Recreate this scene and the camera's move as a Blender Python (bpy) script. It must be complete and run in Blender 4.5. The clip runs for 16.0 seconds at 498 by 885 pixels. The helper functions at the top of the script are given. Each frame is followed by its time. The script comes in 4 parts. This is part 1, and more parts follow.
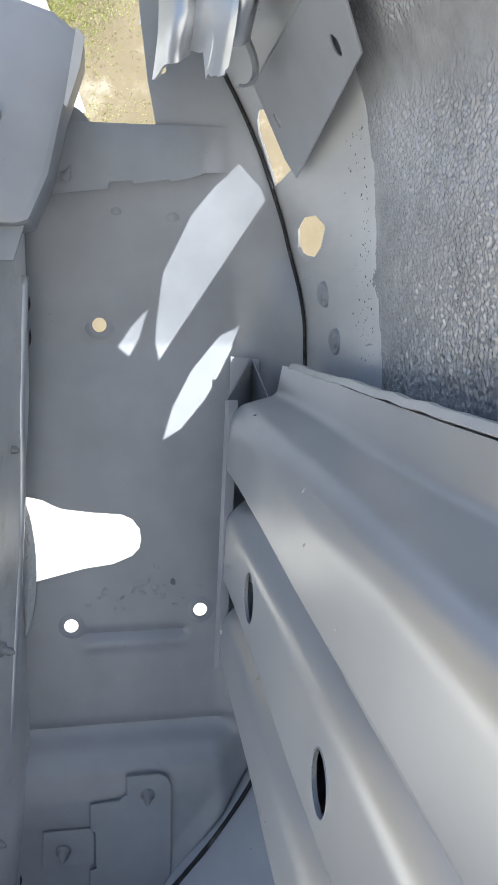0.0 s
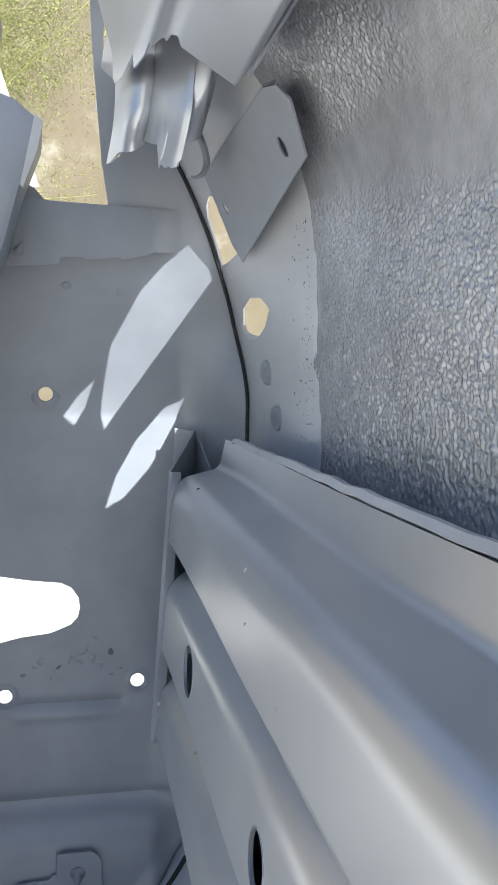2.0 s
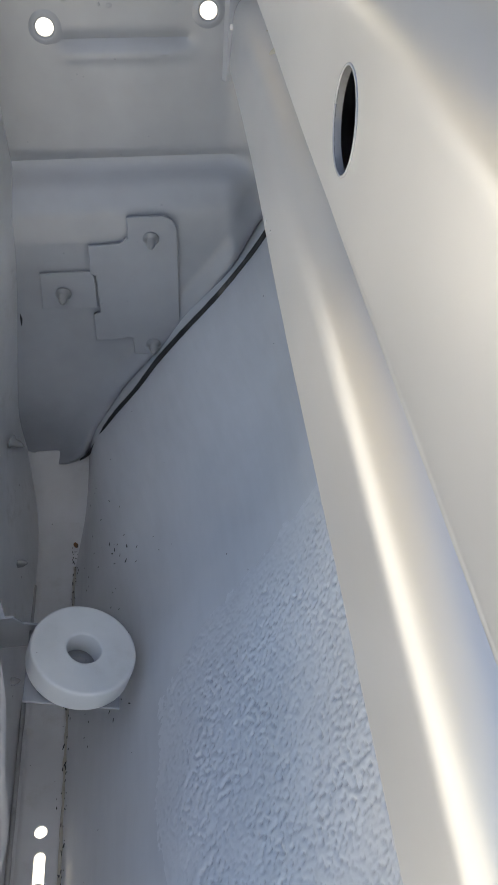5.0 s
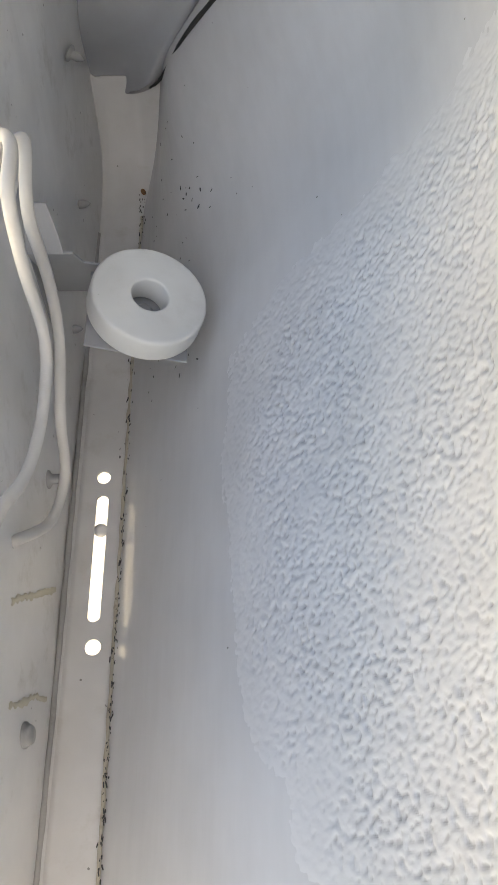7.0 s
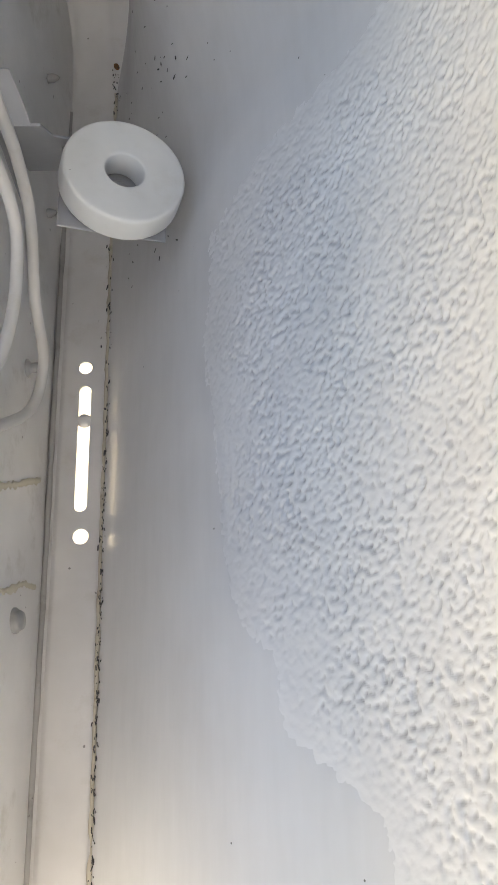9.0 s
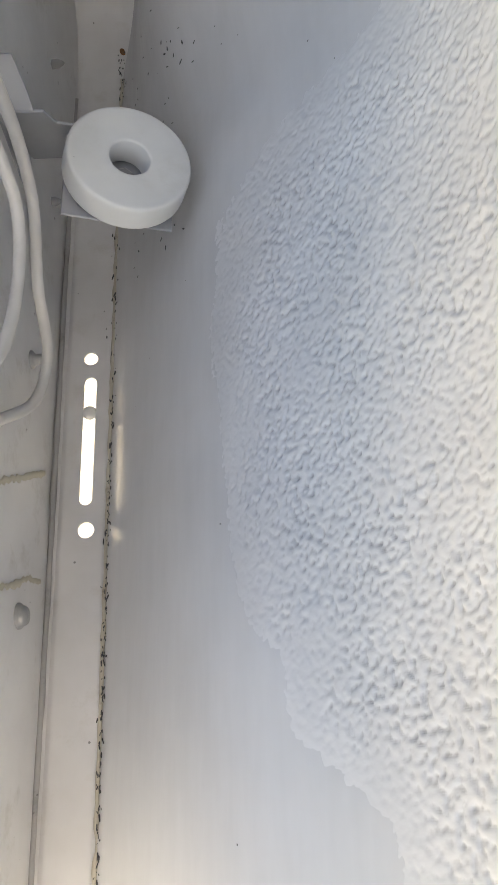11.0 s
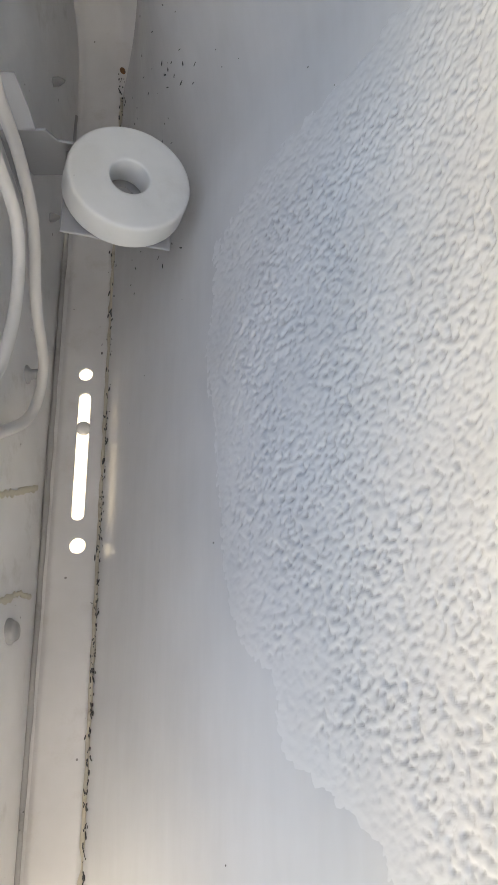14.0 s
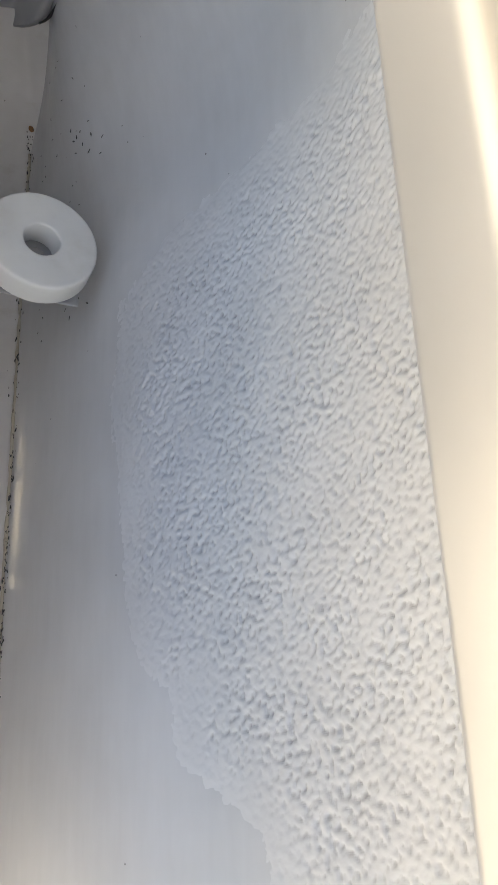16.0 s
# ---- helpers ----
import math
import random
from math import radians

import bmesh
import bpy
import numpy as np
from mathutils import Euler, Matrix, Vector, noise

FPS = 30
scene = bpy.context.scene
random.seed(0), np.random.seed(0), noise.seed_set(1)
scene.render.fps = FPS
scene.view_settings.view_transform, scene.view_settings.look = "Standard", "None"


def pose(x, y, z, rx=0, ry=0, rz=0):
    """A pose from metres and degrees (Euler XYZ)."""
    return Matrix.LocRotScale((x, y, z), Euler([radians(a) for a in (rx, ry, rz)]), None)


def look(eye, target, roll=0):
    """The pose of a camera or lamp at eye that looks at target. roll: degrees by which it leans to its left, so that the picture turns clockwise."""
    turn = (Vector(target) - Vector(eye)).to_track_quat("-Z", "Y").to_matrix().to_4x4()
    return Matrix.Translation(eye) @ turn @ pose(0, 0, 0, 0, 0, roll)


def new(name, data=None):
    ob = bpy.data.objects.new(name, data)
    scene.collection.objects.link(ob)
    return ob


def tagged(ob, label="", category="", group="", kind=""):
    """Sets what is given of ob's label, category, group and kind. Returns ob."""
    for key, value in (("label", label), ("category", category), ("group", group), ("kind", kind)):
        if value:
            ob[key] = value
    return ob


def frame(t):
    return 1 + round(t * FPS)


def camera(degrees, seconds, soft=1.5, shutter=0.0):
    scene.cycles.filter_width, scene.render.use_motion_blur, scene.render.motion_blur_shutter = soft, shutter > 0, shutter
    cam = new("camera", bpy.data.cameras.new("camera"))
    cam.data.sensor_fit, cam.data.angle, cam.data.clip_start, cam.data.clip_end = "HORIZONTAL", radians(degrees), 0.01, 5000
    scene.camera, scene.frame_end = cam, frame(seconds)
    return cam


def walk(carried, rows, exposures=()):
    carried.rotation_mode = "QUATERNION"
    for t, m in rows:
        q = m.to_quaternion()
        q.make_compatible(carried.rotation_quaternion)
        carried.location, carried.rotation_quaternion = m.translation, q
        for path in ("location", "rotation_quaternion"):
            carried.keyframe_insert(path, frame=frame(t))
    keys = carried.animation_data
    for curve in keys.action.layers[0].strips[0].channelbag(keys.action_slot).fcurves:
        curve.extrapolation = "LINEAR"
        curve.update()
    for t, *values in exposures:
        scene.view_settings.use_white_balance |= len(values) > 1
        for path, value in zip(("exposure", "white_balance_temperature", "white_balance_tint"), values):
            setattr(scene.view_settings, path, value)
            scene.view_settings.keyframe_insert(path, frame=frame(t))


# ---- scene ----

cam = camera(33.3, 16.0)
PATH = [
    (0, (0.0033, -0.0187, 0.9788), (0.3328, 1.9418, 0.7604), -0.22),
    (0.5, (-0.0049, -0.0393, 0.9944), (0.3758, 1.9238, 0.9604), -0.14),
    (1, (-0.0090, -0.0489, 1.0006), (0.4238, 1.9026, 1.0681), 0.32),
    (1.5, (-0.0080, -0.0465, 0.9985), (0.4562, 1.8983, 1.0481), 0.71),
    (2, (-0.0016, -0.0319, 0.9887), (0.4706, 1.9103, 0.9178), 1.31),
    (2.5, (-0.0029, -0.0174, 0.9786), (0.4458, 1.9148, 0.7235), 1.89),
    (3, (0.0035, 0.0154, 0.9555), (0.3827, 1.9108, 0.4422), 2.30),
    (3.5, (0.0023, 0.0391, 0.9380), (0.2852, 1.8655, 0.1737), 2.03),
    (4, (0.0165, 0.0483, 0.9176), (0.2325, 1.7935, -0.0351), 0.70),
    (4.5, (0.0179, 0.0573, 0.9050), (0.2059, 1.7104, -0.2049), -0.28),
    (5, (0.0285, 0.0665, 0.8908), (0.2282, 1.5912, -0.3881), 0.82),
    (7.3, (0.0199, 0.0943, 0.8176), (0.0105, 1.0414, -0.9439), -1.12),
    (7.5, (0.0195, 0.0959, 0.8147), (0.0029, 1.0324, -0.9524), -1.90),
    (8, (0.0276, 0.0901, 0.8060), (0.0006, 0.9938, -0.9779), -3.32),
    (8.5, (0.0240, 0.0863, 0.8068), (0.0273, 0.9279, -1.0075), -1.79),
    (9, (0.0247, 0.0830, 0.8072), (0.0515, 0.8655, -1.0332), -0.15),
    (11.5, (0.0257, 0.0890, 0.7997), (0.0278, 0.8473, -1.0510), -1.72),
    (12, (0.0252, 0.0888, 0.8003), (0.0310, 0.8527, -1.0481), -1.40),
    (12.5, (0.0247, 0.0891, 0.7995), (0.0314, 0.8565, -1.0473), -1.27),
    (13, (0.0252, 0.0885, 0.7993), (0.0345, 0.8593, -1.0462), -0.91),
    (13.5, (0.0257, 0.0881, 0.8000), (0.0437, 0.8647, -1.0430), -0.02),
    (14, (0.0226, 0.0900, 0.8039), (0.0567, 0.8789, -1.0336), 1.41),
    (14.5, (0.0206, 0.0895, 0.8116), (0.0862, 0.8876, -1.0211), 3.95),
    (15, (0.0252, 0.0888, 0.8232), (0.1345, 0.8943, -1.0042), 7.12),
    (15.5, (0.0191, 0.0867, 0.8283), (0.2114, 0.8953, -0.9908), 12.34),
    (16, (0.0156, 0.0776, 0.8561), (0.3131, 0.9134, -0.9364), 17.70),
]

EXPOSURES = [(0, 1.70, 5900, 9), (1.3, 1.54, 5900, 9), (2.5, 1.53, 5700, 9), (3.5, 1.76, 6200, 9), (4.5, 2.18, 6700, 9), (5.2, 2.28, 6800, 9), (7.4, 2.92, 8400, 10), (9, 2.85, 8400, 10), (11.4, 2.84, 8300, 10), (14, 2.84, 8400, 10), (16, 2.56, 8000, 10)]
walk(cam, [(t, look(eye, target, roll)) for t, eye, target, roll in PATH], EXPOSURES)

# ---- light ----
SUN_WAY = Vector((-0.46, 0.555, -0.69)).normalized()
world = bpy.data.worlds.new("sky")
scene.world = world
world.use_nodes = True
wt = world.node_tree
sky = wt.nodes.new("ShaderNodeTexSky")
sky.sky_type = 'NISHITA'
sky.sun_disc = False
sky.sun_elevation = math.asin(-SUN_WAY.z)
sky.sun_rotation = math.atan2(-SUN_WAY.x, -SUN_WAY.y)
sky.dust_density = 3.0
bg = wt.nodes["Background"]
bg.inputs["Strength"].default_value = 0.065
wt.links.new(sky.outputs[0], bg.inputs["Color"])
sun_data = bpy.data.lights.new("sun", 'SUN')
sun_data.energy = 5.0
sun_data.angle = radians(0.5)
sun_data.color = (1.0, 0.95, 0.86)
sun = new("sun", sun_data)
sun.matrix_world = look((0, 0, 30), Vector((0, 0, 30)) + SUN_WAY)


# ---- materials ----
def material(name):
    m = bpy.data.materials.new(name)
    m.use_nodes = True
    return m, m.node_tree, m.node_tree.nodes["Principled BSDF"]


def node(nt, kind, **sets):
    n = nt.nodes.new(kind)
    for key, value in sets.items():
        n.inputs[key].default_value = value
    return n


def math_node(nt, op, a, b=None, c=None):
    n = nt.nodes.new("ShaderNodeMath")
    n.operation = op
    for i, v in enumerate((a, b, c)):
        if v is None:
            continue
        if isinstance(v, (int, float)):
            n.inputs[i].default_value = v
        else:
            nt.links.new(v, n.inputs[i])
    return n.outputs[0]


def ramp(nt, source, stops):
    n = nt.nodes.new("ShaderNodeValToRGB")
    e = n.color_ramp.elements
    e[0].position, e[0].color = stops[0][0], (*stops[0][1], 1)
    e[1].position, e[1].color = stops[1][0], (*stops[1][1], 1)
    for p, col in stops[2:]:
        k = e.new(p)
        k.color = (*col, 1)
    nt.links.new(source, n.inputs[0])
    return n.outputs[0]


def mixed(nt, fac, a, b, blend='MIX'):
    n = nt.nodes.new("ShaderNodeMix")
    n.data_type, n.blend_type = 'RGBA', blend
    for i, v in ((0, fac), (6, a), (7, b)):
        if isinstance(v, (int, float)):
            n.inputs[i].default_value = v
        elif isinstance(v, tuple):
            n.inputs[i].default_value = (*v, 1)
        else:
            nt.links.new(v, n.inputs[i])
    return n.outputs[2]


def noise_tex(nt, pos, scale, detail=3, rough=0.55):
    n = node(nt, "ShaderNodeTexNoise", Scale=scale, Detail=detail, Roughness=rough)
    nt.links.new(pos, n.inputs["Vector"])
    return n.outputs["Fac"]


def paint(name, base, gloss=0.38, peel=0.12, specks=0.0, grime=0.25, tint=(0.34, 0.32, 0.28), coat=0.0, metal=0.0):
    """Sprayed paint on sheet metal: soft mottling, orange peel, specks of dirt and faint stains."""
    m, nt, b = material(name)
    pos = nt.nodes.new("ShaderNodeNewGeometry").outputs["Position"]
    big = noise_tex(nt, pos, 14, 4)
    fine = noise_tex(nt, pos, 160, 3)
    dark = tuple(0.86 * v for v in base)
    lite = tuple(min(1, 1.08 * v) for v in base)
    col = ramp(nt, big, [(0.3, dark), (0.7, lite)])
    stain = ramp(nt, noise_tex(nt, pos, 33, 6, 0.7), [(0.56, (0, 0, 0)), (0.72, (1, 1, 1))])
    col = mixed(nt, math_node(nt, 'MULTIPLY', stain, grime), col, tint)
    if specks:
        v = node(nt, "ShaderNodeTexVoronoi", Scale=120.0)
        nt.links.new(pos, v.inputs["Vector"])
        gate = math_node(nt, 'GREATER_THAN', noise_tex(nt, pos, 41, 3), 0.60)
        dot = math_node(nt, 'MULTIPLY', math_node(nt, 'LESS_THAN', v.outputs["Distance"], math_node(nt, 'MULTIPLY', noise_tex(nt, pos, 70, 2), 0.17)), gate)
        col = mixed(nt, math_node(nt, 'MULTIPLY', dot, specks), col, (0.06, 0.06, 0.06))
    nt.links.new(col, b.inputs["Base Color"])
    r = nt.nodes.new("ShaderNodeMapRange")
    r.inputs["To Min"].default_value, r.inputs["To Max"].default_value = gloss - 0.03, gloss + 0.05
    nt.links.new(fine, r.inputs["Value"])
    nt.links.new(r.outputs[0], b.inputs["Roughness"])
    b.inputs["Coat Weight"].default_value = coat
    b.inputs["Metallic"].default_value = metal
    b.inputs["Coat Roughness"].default_value = 0.3
    bump = node(nt, "ShaderNodeBump", Strength=peel, Distance=0.002)
    dents = noise_tex(nt, pos, 30, 2)
    total = math_node(nt, 'ADD', math_node(nt, 'MULTIPLY', dents, 0.8), math_node(nt, 'MULTIPLY', fine, 0.25))
    nt.links.new(total, bump.inputs["Height"])
    nt.links.new(bump.outputs[0], b.inputs["Normal"])
    return m


def skin_coat(name, base, gloss):
    """Smooth sprayed paint on the fender's inside: slight ripples along its length, dirt specks and nicks."""
    m, nt, b = material(name)
    pos = nt.nodes.new("ShaderNodeNewGeometry").outputs["Position"]
    stretch = nt.nodes.new("ShaderNodeVectorMath")
    stretch.operation = 'MULTIPLY'
    nt.links.new(pos, stretch.inputs[0])
    stretch.inputs[1].default_value = (1.0, 0.16, 1.0)
    streak = noise_tex(nt, stretch.outputs[0], 120, 3)
    wide = noise_tex(nt, pos, 24, 3)
    col = ramp(nt, math_node(nt, 'ADD', math_node(nt, 'MULTIPLY', noise_tex(nt, pos, 11, 4), 0.7), math_node(nt, 'MULTIPLY', streak, 0.3)),
               [(0.3, tuple(0.90 * c for c in base)), (0.7, tuple(1.05 * c for c in base))])
    rv = node(nt, "ShaderNodeTexVoronoi", Scale=75.0)
    nt.links.new(pos, rv.inputs["Vector"])
    rare = math_node(nt, 'MULTIPLY', math_node(nt, 'LESS_THAN', rv.outputs["Distance"], math_node(nt, 'MULTIPLY', noise_tex(nt, pos, 70, 2), 0.085)), math_node(nt, 'GREATER_THAN', noise_tex(nt, pos, 18, 2), 0.54))
    col = mixed(nt, math_node(nt, 'MULTIPLY', rare, 0.8), col, (0.05, 0.05, 0.05))
    nt.links.new(col, b.inputs["Base Color"])
    r = nt.nodes.new("ShaderNodeMapRange")
    r.inputs["To Min"].default_value, r.inputs["To Max"].default_value = gloss - 0.04, gloss + 0.06
    nt.links.new(wide, r.inputs["Value"])
    nt.links.new(r.outputs[0], b.inputs["Roughness"])
    bump = node(nt, "ShaderNodeBump", Strength=0.16, Distance=0.002)
    nt.links.new(math_node(nt, 'ADD', math_node(nt, 'MULTIPLY', streak, 0.5), math_node(nt, 'ADD', wide, math_node(nt, 'MULTIPLY', noise_tex(nt, pos, 300, 2), 0.05))), bump.inputs["Height"])
    nt.links.new(bump.outputs[0], b.inputs["Normal"])
    return m


def pebble_coat(name, base):
    """Satin paint over pebbly sound deadener, with shade painted into the hollows."""
    m, nt, b = material(name)
    geo = nt.nodes.new("ShaderNodeNewGeometry")
    pos = geo.outputs["Position"]
    col = ramp(nt, noise_tex(nt, pos, 12, 4), [(0.3, tuple(0.92 * c for c in base)), (0.7, tuple(1.05 * c for c in base))])
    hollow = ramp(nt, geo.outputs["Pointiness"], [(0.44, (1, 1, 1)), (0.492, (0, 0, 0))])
    hollow_shade = math_node(nt, 'MULTIPLY', hollow, 0.45)
    col = mixed(nt, hollow_shade, col, (0.13, 0.13, 0.13))
    nt.links.new(col, b.inputs["Base Color"])
    b.inputs["Roughness"].default_value = 0.45
    bump = node(nt, "ShaderNodeBump", Strength=0.12, Distance=0.001)
    nt.links.new(noise_tex(nt, pos, 420, 3), bump.inputs["Height"])
    nt.links.new(bump.outputs[0], b.inputs["Normal"])
    return m


def thin_coat(name):
    """Grey paint sprayed thinly and unevenly over glossy black deadener."""
    m, nt, b = material(name)
    pos = nt.nodes.new("ShaderNodeNewGeometry").outputs["Position"]
    cover = math_node(nt, 'ADD', math_node(nt, 'MULTIPLY', noise_tex(nt, pos, 7, 3), 0.75), math_node(nt, 'MULTIPLY', noise_tex(nt, pos, 90, 3), 0.25))
    nt.links.new(ramp(nt, cover, [(0.38, (0.36, 0.366, 0.382)), (0.60, (0.56, 0.57, 0.59))]), b.inputs["Base Color"])
    b.inputs["Roughness"].default_value = 0.24
    b.inputs["Metallic"].default_value = 0.5
    b.inputs["Coat Weight"].default_value = 0.7
    b.inputs["Coat Roughness"].default_value = 0.14
    bump = node(nt, "ShaderNodeBump", Strength=0.35, Distance=0.001)
    nt.links.new(noise_tex(nt, pos, 850, 3, 0.6), bump.inputs["Height"])
    nt.links.new(bump.outputs[0], b.inputs["Normal"])
    return m


def satin(name, base):
    """Smooth satin metallic grey: broad soft mottling and slight waviness only."""
    m, nt, b = material(name)
    pos = nt.nodes.new("ShaderNodeNewGeometry").outputs["Position"]
    big = noise_tex(nt, pos, 9, 2)
    nt.links.new(ramp(nt, big, [(0.3, tuple(0.92 * v for v in base)), (0.7, tuple(1.06 * v for v in base))]), b.inputs["Base Color"])
    b.inputs["Metallic"].default_value = 0.7
    r = nt.nodes.new("ShaderNodeMapRange")
    r.inputs["To Min"].default_value, r.inputs["To Max"].default_value = 0.31, 0.37
    nt.links.new(noise_tex(nt, pos, 22, 2), r.inputs["Value"])
    nt.links.new(r.outputs[0], b.inputs["Roughness"])
    bump = node(nt, "ShaderNodeBump", Strength=0.06, Distance=0.002)
    nt.links.new(noise_tex(nt, pos, 26, 1), bump.inputs["Height"])
    nt.links.new(bump.outputs[0], b.inputs["Normal"])
    return m


GREY = (0.315, 0.333, 0.364)
m_paint = paint("grey_primer_paint", GREY, 0.38, 0.05, 0.2, 0.15, metal=0.08)
m_rail = satin("satin_grey_rail_paint", (0.58, 0.597, 0.630))
m_wall = paint("dirty_grey_paint", (0.62, 0.63, 0.642), 0.42, 0.16, 0.8, 0.42, (0.30, 0.29, 0.26))
m_flange = paint("flange_paint", (0.54, 0.55, 0.565), 0.40, 0.12, 0.7, 0.3, (0.33, 0.31, 0.27))
m_lump = skin_coat("smooth_fender_paint", (0.575, 0.588, 0.607), 0.18)
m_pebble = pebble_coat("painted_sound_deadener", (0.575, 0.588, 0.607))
m_thin = thin_coat("thin_paint_over_black_deadener")
m_edge = paint("worn_edge_paint", (0.52, 0.52, 0.52), 0.35, 0.5, 0.3)
m_ring = paint("matte_pale_grey_rubber", (0.62, 0.645, 0.655), 0.6, 0.06, 0.5, 0.15)
m_cable = paint("pale_grey_cable_sheath", (0.50, 0.50, 0.495), 0.45, 0.05, 0.0, 0.3)
m_screw = paint("painted_screw", (0.27, 0.28, 0.29), 0.35, 0.4)
# also paints the unlit seams and the sheet behind the rails
m_dark = paint("shade_and_mark_black", (0.02, 0.02, 0.022), 0.75, 0.3)
m_gray_rubber = paint("worn_rubber", (0.030, 0.032, 0.036), 0.45, 0.3, 0.4)
m_rust = paint("rust_spot", (0.17, 0.075, 0.02), 0.7, 0.6, 0.3)
m_seal = paint("cracked_seam_sealer", (0.42, 0.40, 0.34), 0.8, 1.0, 1.0, 0.8, (0.12, 0.10, 0.08))
m_fold = paint("speckled_fold_shade", (0.30, 0.305, 0.31), 0.6, 0.5, 0.8, 0.5, (0.08, 0.08, 0.08))
m_stain = paint("dried_sealer_stain", (0.46, 0.44, 0.36), 0.5, 0.1)


def outdoor(name, stops, scale, rough=0.9, bump_s=0.4, second=4.0):
    m, nt, b = material(name)
    pos = nt.nodes.new("ShaderNodeNewGeometry").outputs["Position"]
    n1 = noise_tex(nt, pos, scale, 6, 0.65)
    n2 = noise_tex(nt, pos, second, 3)
    col = ramp(nt, math_node(nt, 'ADD', math_node(nt, 'MULTIPLY', n1, 0.5), math_node(nt, 'MULTIPLY', n2, 0.5)), stops)
    nt.links.new(col, b.inputs["Base Color"])
    b.inputs["Roughness"].default_value = rough
    bump = node(nt, "ShaderNodeBump", Strength=bump_s, Distance=0.02)
    nt.links.new(n1, bump.inputs["Height"])
    nt.links.new(bump.outputs[0], b.inputs["Normal"])
    return m


m_ground = outdoor("pale_concrete", [(0.35, (0.34, 0.32, 0.275)), (0.65, (0.46, 0.435, 0.38))], 3.0, 0.9, 0.3, 0.6)
m_stucco = outdoor("tan_stucco", [(0.40, (0.135, 0.112, 0.070)), (0.55, (0.165, 0.138, 0.09)), (0.64, (0.28, 0.255, 0.20))], 1.6, 0.95, 0.6, 0.5)
m_cap = outdoor("pale_stone_cap", [(0.35, (0.20, 0.185, 0.15)), (0.65, (0.36, 0.34, 0.29))], 3.0)
m_bark = outdoor("green_bark", [(0.3, (0.16, 0.17, 0.05)), (0.7, (0.28, 0.28, 0.10))], 30.0)
m_leaf = outdoor("yellow_green_leaves", [(0.35, (0.12, 0.14, 0.025)), (0.65, (0.22, 0.235, 0.06))], 9.0, 0.6, 0.0)


# ---- mesh tools ----
def link(name, bm, mat, parent=None, label="", smooth=True, turn=True):
    me = bpy.data.meshes.new(name)
    if turn:
        bmesh.ops.recalc_face_normals(bm, faces=bm.faces)
    bm.to_mesh(me)
    bm.free()
    me.materials.append(mat)
    if smooth:
        me.shade_smooth()
    ob = new(name, me)
    if parent:
        ob.parent = parent
    if label:
        ob["label"] = label
    return ob


def part(name, bm, material_, parent, label="", smooth=True):
    return link(name, bm, material_, parent, label, smooth)


def sharpen(ob, degrees=35):
    """Flat shading across corners sharper than this."""
    ob.data.set_sharp_from_angle(angle=radians(degrees))
    return ob


def baked(ob):
    """The mesh with its modifiers worked in."""
    dg = bpy.context.evaluated_depsgraph_get()
    me = bpy.data.meshes.new_from_object(ob.evaluated_get(dg))
    ob.modifiers.clear()
    ob.data = me
    return ob


def cut(ob, cutters):
    for c in cutters:
        md = ob.modifiers.new("cut", 'BOOLEAN')
        md.operation, md.solver, md.object = 'DIFFERENCE', 'EXACT', c
    baked(ob)
    for c in cutters:
        bpy.data.objects.remove(c)
    return ob


def fillet(poly, r, steps=5):
    """An open polyline of 2D points with its inner corners rounded."""
    pts = [Vector(p) for p in poly]
    radii = r if isinstance(r, (list, tuple)) else [r] * len(pts)
    made = [pts[0]]
    for i in range(1, len(pts) - 1):
        a, b, c = pts[i - 1], pts[i], pts[i + 1]
        d = min(radii[i], 0.48 * (a - b).length, 0.48 * (c - b).length)
        p, q = b + (a - b).normalized() * d, b + (c - b).normalized() * d
        for k in range(steps + 1):
            t = k / steps
            made.append(p * (1 - t) ** 2 + b * 2 * t * (1 - t) + q * t * t)
    made.append(pts[-1])
    return made


def spline(pts, n):
    """n points along a smooth curve through pts (tuples of any size)."""
    P = [np.array(p, float) for p in pts]
    P = [2 * P[0] - P[1]] + P + [2 * P[-1] - P[-2]]
    out = []
    for i in range(n):
        u = i / (n - 1) * (len(P) - 3)
        k = min(int(u), len(P) - 4)
        t = u - k
        a, b, c, d = P[k:k + 4]
        out.append(0.5 * (2 * b + (c - a) * t + (2 * a - 5 * b + 4 * c - d) * t * t + (3 * b - 3 * c + d - a) * t ** 3))
    return out


def grid(bm, rows, close=False):
    """Faces between rows of places."""
    vs = [[bm.verts.new(p) for p in row] for row in rows]
    for a, b in zip(vs, vs[1:]):
        for i in range(len(a) - 1):
            bm.faces.new((a[i], a[i + 1], b[i + 1], b[i]))
    return vs


def sheet(name, rows, thick, mat, parent=None, label="", offset=-1.0):
    """A pressed sheet of metal: a grid of places given a thickness."""
    bm = bmesh.new()
    grid(bm, rows)
    ob = link(name, bm, mat, parent, label, turn=False)
    md = ob.modifiers.new("thick", 'SOLIDIFY')
    md.thickness, md.offset = thick, offset
    baked(ob)
    return sharpen(ob)


